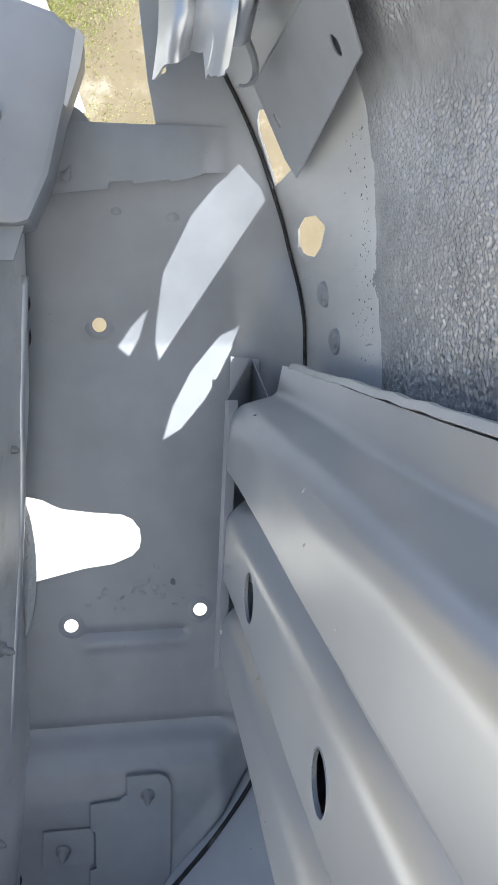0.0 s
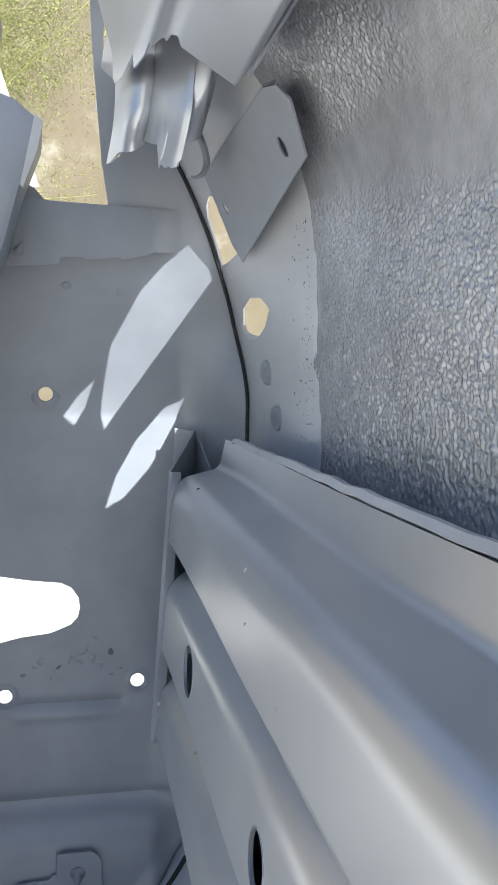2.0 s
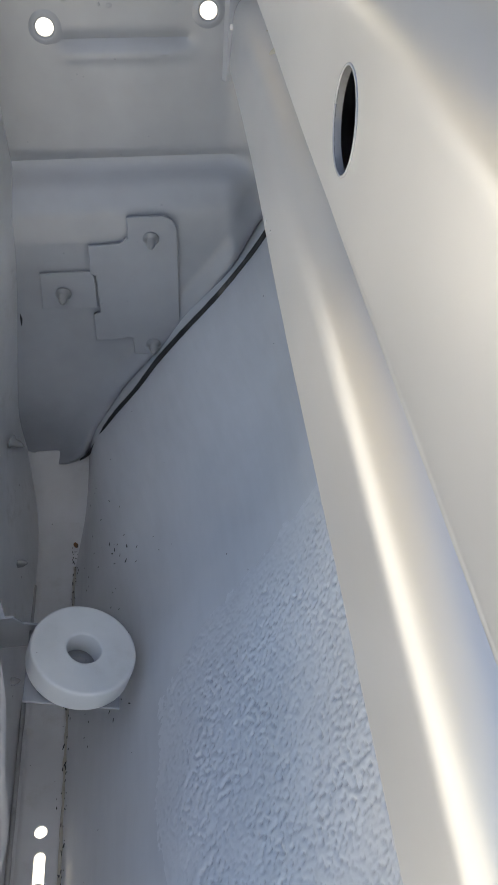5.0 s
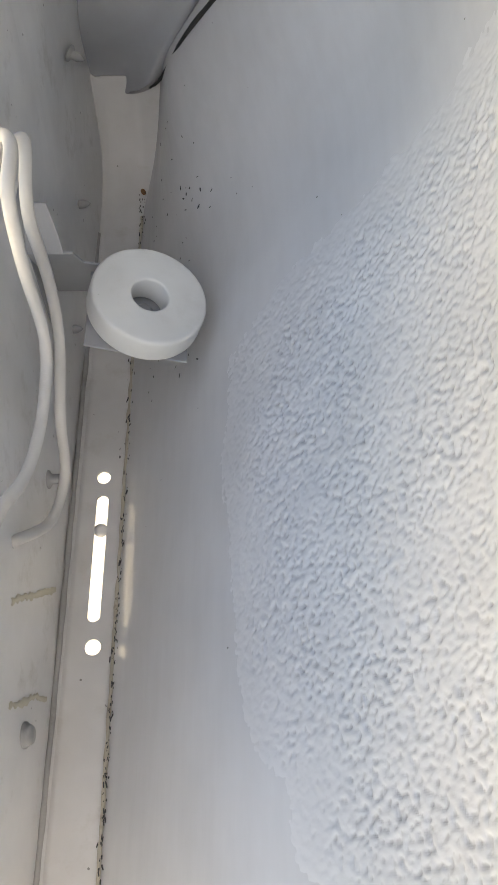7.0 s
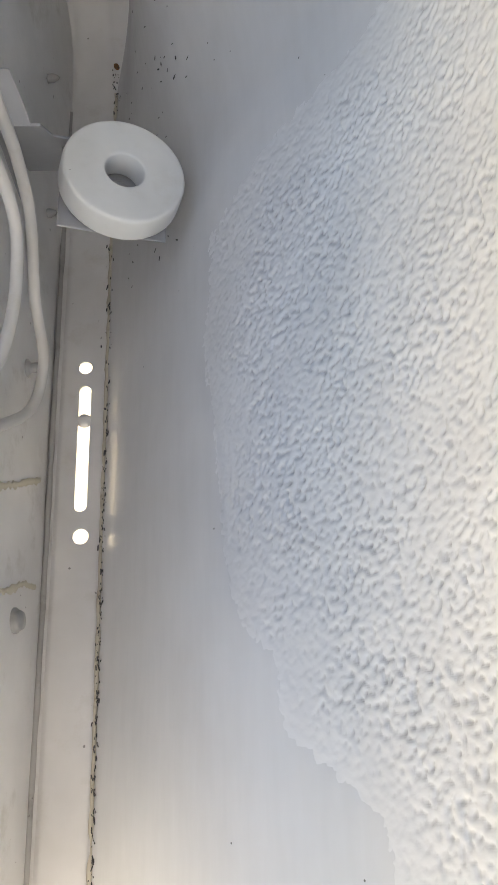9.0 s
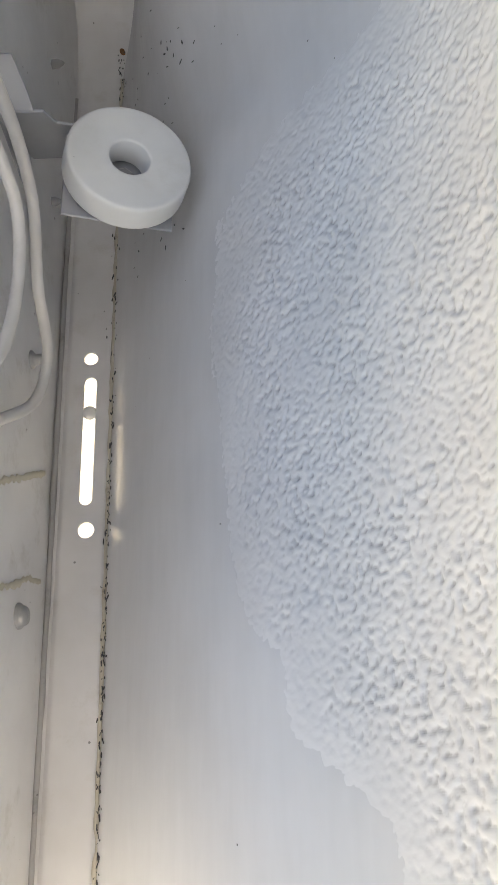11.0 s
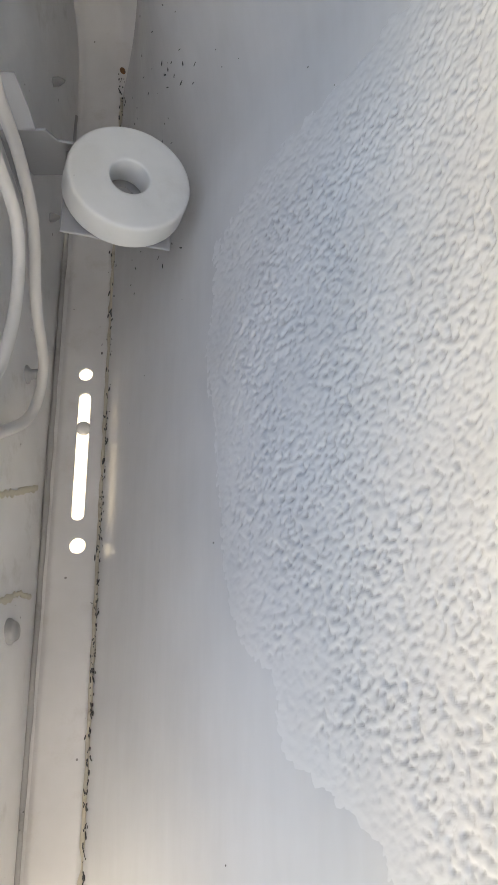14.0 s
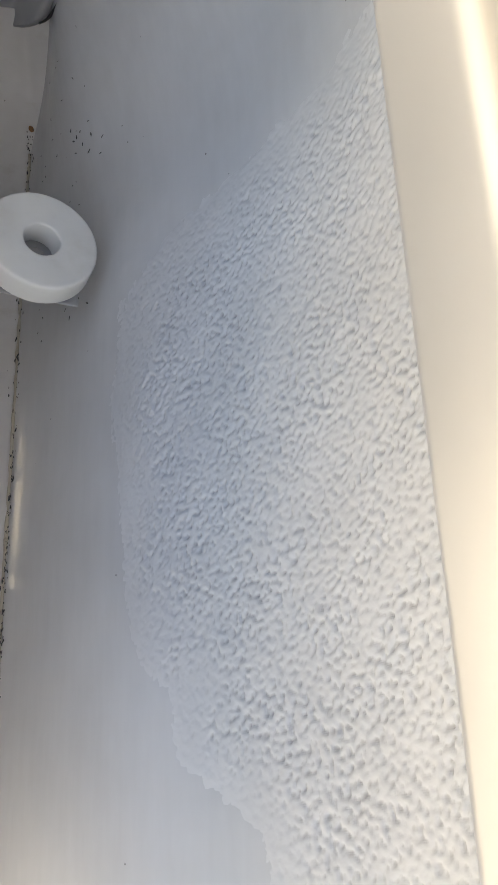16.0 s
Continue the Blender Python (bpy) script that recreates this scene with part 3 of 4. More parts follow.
# ---- inner side wall with its slotted bottom flange ----
side_wall = tagged(new("inner_side_wall"), "dirty grey painted inner wall with screws and a slotted flange", "body panel")
WALL_PLAN = spline([(-0.1005, -0.20), (-0.1010, 0.0), (-0.1025, 0.25), (-0.1030, 0.48), (-0.0985, 0.585), (-0.088, 0.628), (-0.0775, 0.655), (-0.0725, 0.672), (-0.0705, 0.684)], 70)
rows = []
for i in range(60):
    row = []
    for x, y in WALL_PLAN:
        top = interp(y, [(-0.2, 0.47), (0.10, 0.48), (0.20, 0.49), (0.30, 0.505), (0.40, 0.535), (0.47, 0.575), (0.52, 0.62), (0.545, 1.13)])
        z = 0.304 + (top - 0.304) * (i / 59) ** 1.15
        x = x + (interp(y, [(0.48, -0.103), (0.60, -0.1015), (0.684, -0.099)]) - x) * (1 - smoothstep(0.40, 0.62, z)) if y > 0.48 else x
        lean = 0.030 * smoothstep(0.60, 0.98, z) * smoothstep(0.42, 0.60, y) * (1 - smoothstep(0.63, 0.68, y))
        foot = 0.0045 * (1 - smoothstep(0.304, 0.40, z))

        dent = 0.0012 * noise.noise(Vector((y * 14, z * 14, 6)))
        row.append((x + lean + foot + dent, y, z))
    rows.append(row)
part_ob = sheet("wall_sheet", rows, 0.0014, m_wall, side_wall, offset=-1.0)



def flange_rise(y):
    """The flange sweeps up in a hollow curve where it meets the bulkhead."""
    d = max(0.0, min(0.0895, y - 0.585))
    return 0.09 - math.sqrt(0.09 ** 2 - d * d)


rows = []
for i in range(90):
    y = -0.15 + (0.676 + 0.15) * i / 89
    up = flange_rise(y)
    row = []
    for k in range(40):
        x = -0.106 + (0.0445 + 0.030 * smoothstep(0.56, 0.66, y)) * k / 39
        crown = 0.0040 * (1 - smoothstep(-0.1010, -0.0950, x)) - 0.0010 * math.exp(-((x + 0.0935) / 0.0016) ** 2) - 0.0015 * smoothstep(-0.066, -0.061, x)
        row.append((x, y, 0.305 + crown + up + 0.0006 * noise.noise(Vector((x * 40, y * 12, 2)))))
    rows.append(row)
flange = sheet("slotted_flange", rows, 0.0016, m_flange, side_wall, offset=-1.0)


def slot(x, y0, y1, r):
    n = 10
    pts = [(x + r * math.cos(math.pi * k / n), y1 + r * math.sin(math.pi * k / n), 0.28) for k in range(n + 1)]
    pts += [(x - r * math.cos(math.pi * k / n), y0 - r * math.sin(math.pi * k / n), 0.28) for k in range(n + 1)]
    return pts


cut(flange, [prism(slot(-0.0772, 0.3560, 0.3561, 0.0046), (0, 0, 1), 0.05), prism(slot(-0.0767, 0.257, 0.338, 0.0040), (0, 0, 1), 0.05), prism(slot(-0.0757, 0.2366, 0.2367, 0.0050), (0, 0, 1), 0.05)])
sharpen(flange)
part("weld_blob", lathe([(0, 0.003), (0.003, 0.0024), (0.0046, 0.0008), (0.005, -0.001)], facing((-0.0765, 0.3165, 0.3045), (0.1, 0, 1)), 14), m_wall, side_wall)


def screw(place, way, size=1.0):
    m = facing(place, way)
    s = size
    return lathe([(0.0062 * s, -0.0005), (0.0062 * s, 0.0006), (0.0040 * s, 0.0022 * s), (0.0034 * s, 0.0030 * s), (0.0034 * s, 0.0072 * s), (0.0016 * s, 0.0108 * s), (0, 0.0122 * s)], m, 16)


for (x, y, z), way in [((-0.071, 0.612, 0.908), (1, -0.5, -0.15)), ((-0.0795, 0.612, 0.7553), (1, -0.5, -0.15)), ((-0.0915, 0.612, 0.6027), (1, -0.4, -0.3)),
                       ((-0.0960, 0.612, 0.452), (1, -0.4, -0.3)), ((-0.1025, 0.555, 0.3661), (1, 0.0, 0.1)), ((-0.1035, 0.4548, 0.3444), (1, 0, 0.1)),
                       ((-0.1005, 0.3270, 0.360), (1, 0, 0.1))]:
    part("screw", screw((x - 0.0008, y, z), way, 0.95), m_screw, side_wall, "painted screw tip")
part("screw", lathe([(0.0072, -0.0008), (0.0072, 0.0008), (0.0056, 0.0012), (0.0056, 0.003), (0.0048, 0.0044), (0, 0.0050)], facing((-0.0995, 0.1754, 0.354), (1, 0, 0.15)), 18), m_screw, side_wall, "round painted screw head")

bead = [(-0.0570, 0.6290, 1.035), (-0.0598, 0.6250, 0.977), (-0.0620, 0.6230, 0.934), (-0.0645, 0.6310, 0.868), (-0.0725, 0.6405, 0.772), (-0.0798, 0.6435, 0.682), (-0.0880, 0.6460, 0.600)]
part("corner_fold", tube([tuple(p) for p in spline(bead, 50)], [0.0034 - 0.0020 * max(0.0, (i - 30) / 19) for i in range(50)], 12), m_rail, side_wall, "smooth rounded fold along the corner")
# dark tube that paints the groove's shade where wall meets flange
groove = [(-0.0958 + 0.0012 * smoothstep(0.2, 0.5, y) * -1 + 0.0003 * noise.noise(Vector((y * 40, 3, 3))), y, 0.3088 + flange_rise(y)) for y in [-0.14 + 0.0072 * i for i in range(101)]]
part("fold_shade", tube(groove, [0.0018 + 0.0007 * noise.noise(Vector((i * 0.35, 2, 9))) for i in range(101)], 8), m_fold, side_wall, "dark speckled tube that draws the shaded groove in the fold")
# dried sealer runs on the wall


def on_wall(y, z):
    return interp(y, [(p[1], p[0]) for p in WALL_PLAN]) + 0.0045 * (1 - smoothstep(0.304, 0.40, z)) + 0.0012 * noise.noise(Vector((y * 14, z * 14, 6))) + 0.0005


for run in ([(0.2340, 0.4020), (0.2440, 0.3810), (0.2490, 0.3670), (0.2570, 0.3500), (0.2680, 0.3240)], [(0.1850, 0.3840), (0.1900, 0.3630), (0.1980, 0.3450), (0.2010, 0.3230)]):
    pts, wide = [], []
    for i in range(40):
        f = i / 39 * (len(run) - 1)
        k = min(int(f), len(run) - 2)
        y, z = (run[k][0] + (run[k + 1][0] - run[k][0]) * (f - k), run[k][1] + (run[k + 1][1] - run[k][1]) * (f - k))
        pts.append((y + 0.0012 * noise.noise(Vector((f * 4, 1, run[0][0] * 9))), z))
        wide.append(0.0016 + 0.0016 * noise.noise(Vector((f * 5, 7, run[0][0] * 9))))
    strip = [[(on_wall(y, z) - 0.0004 * (abs(c) > 0.9), y + c * w, z + 0.4 * c * w) for c in (-1, -0.6, 0, 0.6, 1)] for (y, z), w in zip(pts, wide)]
    runs = sheet("sealer_run", strip, 0.0003, m_stain)
    tagged(runs, "thin dried yellowish sealer run on the side wall", "stain", "sealer runs on the wall")

# scuffs in the skin's smooth margin
rng = random.Random(5)
scuffs = tagged(new("paint_scuffs"), "short dark scuffs and nicks in the smooth margin", "scuff", kind="stuff")
scuff_bm = bmesh.new()
base_rows = {}
for i in range(60):
    y = round(0.40 + 0.22 * rng.random(), 2)
    k = rng.choice([q for q in range(len(skin_line)) if 0.325 < skin_line[q][1] < 0.375 + 0.20 * max(0, y - 0.35)])
    if y not in base_rows:
        base_rows[y] = skin_rows([y], 0.0026)[0]
    p, q = Vector(base_rows[y][k]), Vector(base_rows[y][k + 1])
    t = (q - p).normalized()
    m = facing(p, (-t.z, 0, t.x)) @ Matrix.Rotation(rng.uniform(0, 3.1), 4, 'Z') @ Matrix.Diagonal((rng.uniform(0.5, 1.0), rng.uniform(1.2, 4.0), 1, 1))
    r = rng.uniform(0.0004, 0.0009)
    piece = lathe([(0, 0.0003), (0.6 * r, 0.00025), (r, -0.0003)], m, 7)
    me_piece = bpy.data.meshes.new("scuff_piece")
    piece.to_mesh(me_piece)
    piece.free()
    scuff_bm.from_mesh(me_piece)
    bpy.data.meshes.remove(me_piece)
part("scuff_marks", scuff_bm, m_gray_rubber, scuffs)

# sealer along the seam between flange and fender skin
seam_pts, seam_r = [], []
for i in range(150):
    y = -0.2 + 0.80 * i / 149
    seam_pts.append((-0.0625 + 0.0009 * noise.noise(Vector((y * 60, 1, 1))), y, 0.3060 + flange_rise(y)))
    seam_r.append(0.0014 + 0.0013 * noise.noise(Vector((y * 90, 5, 1))))
sealer = link("seam_sealer", tube(seam_pts, seam_r, 7), m_seal)
tagged(sealer, "cracked dirty sealer along the bottom seam", "sealer")
rng = random.Random(21)
grit_bm = bmesh.new()
for i in range(330):
    y = rng.uniform(-0.14, 0.34) if i < 240 else rng.uniform(0.34, 0.62)
    size = rng.uniform(0.00025, 0.0007) if i < 240 else rng.uniform(0.0003, 0.0008)
    away = rng.gauss(0.0012, 0.0009) if i < 240 else rng.gauss(0.0005, 0.0022)
    at = Matrix.Translation((-0.0625 + away, y, 0.3074 + flange_rise(y) + 0.8 * max(0.0, away)))
    bmesh.ops.create_icosphere(grit_bm, subdivisions=1, radius=size, matrix=at @ Matrix.Rotation(rng.uniform(-0.4, 0.4), 4, 'Z') @ Matrix.Diagonal((0.8, rng.uniform(1.0, 4.0), 0.6, 1)))
part("grit", grit_bm, m_gray_rubber, sealer, "black grit caught in the cracked seam")
rust_spot = link("rust_spot", lathe([(0, 0.0006), (0.0012, 0.0004), (0.0021, -0.0005)], facing((-0.0615, 0.622, 0.3062 + flange_rise(0.622)), (0.2, -0.4, 1)) @ Matrix.Diagonal((1, 1.4, 1, 1)), 14), m_rust)
tagged(rust_spot, "small orange rust spot on the sealer", "rust")

# rough coated flange edge beside the cutout
rows = []
for i in range(110):
    f = i / 109
    z = 0.745 + 0.115 * f
    w = 0.0100 * math.sin(math.pi * f) ** 0.6 + 0.001
    rows.append([(-0.0700 + w * k / 9, 0.676 - 0.004 * math.sin(math.pi * k / 9) - 0.0012 * noise.noise(Vector((z * 420, k * 1.3, 0))) - 0.0008 * noise.noise(Vector((z * 190, k * 0.6, 5))), z) for k in range(10)])
rough_edge = sheet("coated_flange_edge", rows, 0.0016, m_pebble)
tagged(rough_edge, "narrow grey coated flange edge beside the cutout", "flange")

# ---- hinge-shaped bracket on the bulkhead ----
hinge = tagged(new("hinge_bracket"), "grey painted notched steel bracket held by three screws", "bracket")
PLATE = [(-0.0195, 0.5994), (0.0045, 0.6005), (0.0092, 0.6045), (0.0110, 0.6045), (0.0110, 0.6215), (0.0385, 0.6215), (0.0450, 0.6180), (0.0485, 0.6110), (0.0470, 0.5150), (0.0430, 0.5040), (0.0330, 0.4975),
         (0.0082, 0.5005), (0.0082, 0.5150), (0.0040, 0.5180), (0.0000, 0.5155), (-0.0222, 0.5155), (-0.0215, 0.5400), (-0.0160, 0.5420), (-0.0160, 0.5740), (-0.0205, 0.5760)]
part("plate", plate(PLATE, 0.0028, (0, 0.6605, 0), (1, 0, 0), (0, 0, 1), 0.0007), m_paint, hinge, smooth=False)
part("tongue", plate([(-0.0610, 0.5468), (-0.0175, 0.5450), (-0.0175, 0.5725), (-0.0200, 0.5773), (-0.0590, 0.5775)], 0.0022, (0, 0.6615, 0), (1, 0, 0), (0, 0, 1), 0.0006), m_paint, hinge, smooth=False)
for x, z in ((0.0284, 0.6035), (-0.0430, 0.5600), (0.0245, 0.5090)):
    part("screw", screw((x, 0.6578, z), (-0.05, -1, -0.25), 1.0), m_screw, hinge, "painted pointed screw tip")

# ---- rubber ring on its bracket arm ----
RING_N = Vector((0.337, -0.013, 0.947)).normalized()
RING_C = Vector((-0.0339, 0.4129, 0.433))
ring = link("rubber_ring", lathe([(0.0113, -0.0178), (0.0113, -0.0014), (0.0115, -0.0006), (0.0121, -0.0001), (0.0130, 0), (0.0150, 0), (0.0325, 0), (0.0338, 0), (0.0346, -0.0003), (0.0351, -0.0009),
                                   (0.0354, -0.0018), (0.0355, -0.0040), (0.0357, -0.0150), (0.0356, -0.0166), (0.0350, -0.0176), (0.0340, -0.0178), (0.0113, -0.0178)],
                                  facing(RING_C, RING_N), 72), m_ring)
sharpen(ring, 50)
tagged(ring, "thick pale grey rubber ring with a central hole", "rubber ring")
arm = tagged(new("ring_bracket"), "grey stamped steel arm that carries the rubber ring", "bracket")
seat_o = RING_C - RING_N * 0.0195
ru = RING_N.cross(Vector((0, 1, 0))).cross(RING_N).normalized()
ux = ru.cross(RING_N).normalized()
part("seat", plate([(-0.034, -0.0315), (0.029, -0.0300), (0.029, 0.03), (-0.034, 0.03)], 0.0016, seat_o - RING_N * 0.0016, ux, ru), m_paint, arm, smooth=False)
part("bolt_head", lathe([(0.006, 0), (0.006, 0.003), (0.0045, 0.0042), (0, 0.0045)], facing(seat_o, RING_N), 6), m_screw, arm, smooth=False)
part("upper_face", plate([(-0.112, 0.0), (-0.0815, -0.001), (-0.0835, 0.010), (-0.0885, 0.0275), (-0.112, 0.030)], 0.0018, (0, 0.424, 0.459), (1, 0, 0), (0, 0.57, 0.82)), m_paint, arm, smooth=False)
part("lower_face", plate([(-0.112, 0.002), (-0.0765, 0.0), (-0.0735, -0.018), (-0.067, -0.0225), (-0.056, -0.024), (-0.056, -0.034), (-0.068, -0.082), (-0.112, -0.082)], 0.0018, (0, 0.424, 0.459), (1, 0, 0), (0, -0.42, 0.907)), m_paint, arm, smooth=False)
part("arm_foot", plate([(0.425, 0.385), (0.455, 0.385), (0.455, 0.49), (0.425, 0.49)], 0.0018, (-0.1045, 0, 0), (0, 1, 0), (0, 0, 1)), m_paint, arm, smooth=False)

# ---- cables ----
C1 = [(-0.104, 0.43, 0.52), (-0.092, 0.410, 0.553), (-0.080, 0.3852, 0.5689), (-0.080, 0.3621, 0.5611), (-0.080, 0.3517, 0.5276), (-0.080, 0.3465, 0.4797), (-0.080, 0.3155, 0.4660), (-0.082, 0.2748, 0.4717), (-0.088, 0.2300, 0.4960), (-0.103, 0.160, 0.465)]
C2 = [(-0.104, 0.44, 0.50), (-0.091, 0.425, 0.535), (-0.080, 0.4053, 0.5516), (-0.080, 0.3805, 0.5331), (-0.080, 0.3794, 0.4878), (-0.080, 0.3671, 0.4520), (-0.080, 0.3299, 0.4314), (-0.084, 0.3150, 0.3900), (-0.090, 0.2864, 0.3873), (-0.1025, 0.2620, 0.4150)]
for pts in (C1, C2):
    c = link("cable", tube([tuple(p) for p in spline(pts, 60)], 0.0032, 12), m_cable)
    tagged(c, "pale grey painted cable hanging over the bracket arm", "cable", "hanging cables")

# ---- crossing flange, corner box and opening at the top ----
TORN = [(-0.040, 1.0945), (-0.036, 1.0949), (0.0055, 1.1002), (0.0066, 1.1056), (0.0246, 1.1069), (0.0256, 1.1040), (0.0522, 1.1085), (0.0540, 1.1061), (0.0759, 1.1117), (0.0770, 1.1136), (0.0985, 1.1162)]
rows = []
xs = [-0.044 + 0.1435 * k / 120 for k in range(121)]
for level in (0, 1.1170, 1.1190, 1.1240, 1.1300, 1.1380, 1.1475):
    row = []
    for x in xs:
        z = level or interp(x, TORN) + 0.0004 * noise.noise(Vector((x * 300, 0, 0)))
        f = (z - 1.095) / 0.0525
        y = panel_y(x, z) - (0.015 - 0.012 * f) * (1 - smoothstep(0.075, 0.0995, x)) - 0.0012 - 0.004 * (1 - smoothstep(-0.035, 0.005, x))
        row.append((x, y, z))
    rows.append(row)
cross_flange = sheet("cross_flange", rows, 0.0014, m_paint)
tagged(cross_flange, "grey overlapping flange with a torn lower edge", "flange")
spike = link("metal_burr", lathe([(0.0042, 0), (0.0024, 0.004), (0.001, 0.010), (0, 0.013)], facing((-0.0245, 0.622, 1.1065), (0.35, -0.8, 0.5)), 9), m_paint)
tagged(spike, "bent grey metal burr standing on the flange", "burr")

BOX = [(-0.125, 1.215), (-0.0568, 1.2079), (-0.027, 1.1987), (-0.0079, 1.1842), (-0.0086, 1.175), (-0.0221, 1.1368), (-0.0323, 1.0951), (-0.046, 1.0652), (-0.0546, 1.0625), (-0.125, 1.0625)]
corner_box = tagged(new("corner_box"), "grey folded sheet metal box with a worn corner", "box section")
bm = plate(BOX, 0.052, (0, 0.612, 0), (1, 0, 0), (0, 0, 1), 0.0048)
bmesh.ops.subdivide_edges(bm, edges=bm.edges[:], cuts=2, use_grid_fill=True)
for v in bm.verts:
    v.co.y += 0.0012 * noise.noise(v.co * 45)
sharpen(part("shell", bm, m_paint, corner_box), 40)
part("worn_strip", plate([(-0.0216, 1.1400), (-0.0197, 1.1378), (-0.0105, 1.1640), (-0.0069, 1.1830), (-0.0125, 1.1890), (-0.0160, 1.1697)], 0.0012, (0, 0.5605, 0), (1, 0, 0), (0, 0, 1), 0.0004), m_edge, corner_box, "bare worn edge", smooth=False)
part("screw", screw((-0.0660, 0.5605, 1.132), (0.2, -1, 0.1), 0.9), m_screw, corner_box)
part("lower_tab", plate([(-0.125, 1.040), (-0.058, 1.040), (-0.050, 1.064), (-0.125, 1.064)], 0.004, (0, 0.575, 0), (1, 0, 0), (0, 0, 1)), m_paint, corner_box, smooth=False)

clamp = tagged(new("rubber_clamp"), "worn black rubber clamp with a chipped face", "clamp")
part("body", plate([(-0.110, 1.318), (-0.062, 1.318), (-0.0505, 1.334), (-0.0480, 1.345), (-0.0555, 1.385), (-0.0630, 1.3905), (-0.110, 1.389)], 0.03, (0, 0.815, 0), (1, 0, 0), (0, 0, 1), 0.003), m_gray_rubber, clamp)
part("chip", plate([(-0.110, 1.3235), (-0.066, 1.3255), (-0.0585, 1.334), (-0.0600, 1.3445), (-0.0700, 1.3505), (-0.110, 1.3480)], 0.002, (0, 0.7855, 0), (1, 0, 0), (0, 0, 1), 0.0006), m_dark, clamp, "bare black patch", smooth=False)
upper = link("rubber_clamp", plate([(-0.110, 1.430), (-0.0715, 1.432), (-0.0675, 1.445), (-0.0680, 1.500), (-0.110, 1.505)], 0.03, (0, 0.815, 0), (1, 0, 0), (0, 0, 1), 0.003), m_gray_rubber)
tagged(upper, "worn dark grey rubber clamp above another clamp", "clamp")
strut = link("pale_strut", plate([(-0.110, 1.195), (-0.012, 1.205), (-0.0537, 1.3248), (-0.110, 1.3205)], 0.004, (0, 0.82, 0), (1, 0, 0), (0, 0, 1), 0.001), m_edge)
tagged(strut, "pale painted metal strut below the clamp", "strut")

# added out of view, so that clamps and strut don't float
bm = bmesh.new()
bmesh.ops.create_cube(bm, size=1, matrix=Matrix.Translation((-0.1275, 0.815, 0.78)) @ Matrix.Diagonal((0.042, 0.06, 1.56, 1)))
bmesh.ops.bevel(bm, geom=bm.edges[:], offset=0.004, segments=2, affect='EDGES')
support = link("support_post", bm, m_paint, smooth=False)
tagged(support, "unseen grey steel post added to carry the clamps", "post")

# ---- beam under the fender's crown ----
beam = tagged(new("upper_beam"), "grey pressed steel beam with slots and a crumpled end", "beam")
BEAM = [(0.090, 1.152), (0.0805, 1.1385), (0.0565, 1.1680), (0.0535, 1.1770), (0.0475, 1.1770), (0.0435, 1.1855), (0.0385, 1.210), (0.0175, 1.330), (0.030, 1.370), (0.100, 1.370), (0.100, 1.165)]
BEAM_END = [0.352, 0.349, 0.37, 0.39, 0.41, 0.46, 0.55, 0.59, 0.59, 0.59, 0.40]
line = fillet([Vector(p) for p in BEAM], [0, 0.002, 0.004, 0.003, 0.003, 0.006, 0.02, 0.01, 0.01, 0.01, 0], 5)
ends = []
for p in line:
    k = min(range(len(BEAM)), key=lambda j: (Vector(BEAM[j]) - p).length)
    j = k + 1 if k + 1 < len(BEAM) and (k == 0 or (Vector(BEAM[k + 1]) - p).length < (Vector(BEAM[k - 1]) - p).length) else max(k - 1, 0)
    dk, dj = (Vector(BEAM[k]) - p).length, (Vector(BEAM[j]) - p).length
    ends.append((BEAM_END[k] * dj + BEAM_END[j] * dk) / max(dk + dj, 1e-6))
rows = []
for i in range(60):
    f = i / 59
    rows.append([(p.x, -0.22 + (e + 0.22) * f, p.y + 0.0006 * noise.noise(Vector((f * 12, p.x * 30, 0)))) for p, e in zip(line, ends)])
beam_sheet = sheet("beam_sheet", rows, 0.0016, m_rail, beam, offset=-1.0)


def slanted(y, z, ly, lz, w, n=20):
    a = Vector((0, ly, lz)).normalized()
    b = Vector((0, -a.z, a.y))
    L = Vector((0, ly, lz)).length / 2
    return [tuple(Vector((-0.02, y, z)) + a * L * math.cos(2 * math.pi * k / n) + b * w * math.sin(2 * math.pi * k / n)) for k in range(n)]


cut(beam_sheet, [prism(slanted(0.4140, 1.2500, -0.036, -0.050, 0.0075), (1, 0, 0), 0.08), prism(slanted(0.520, 1.2640, -0.036, -0.040, 0.0042, 9), (1, 0, 0), 0.08)])
sharpen(beam_sheet)
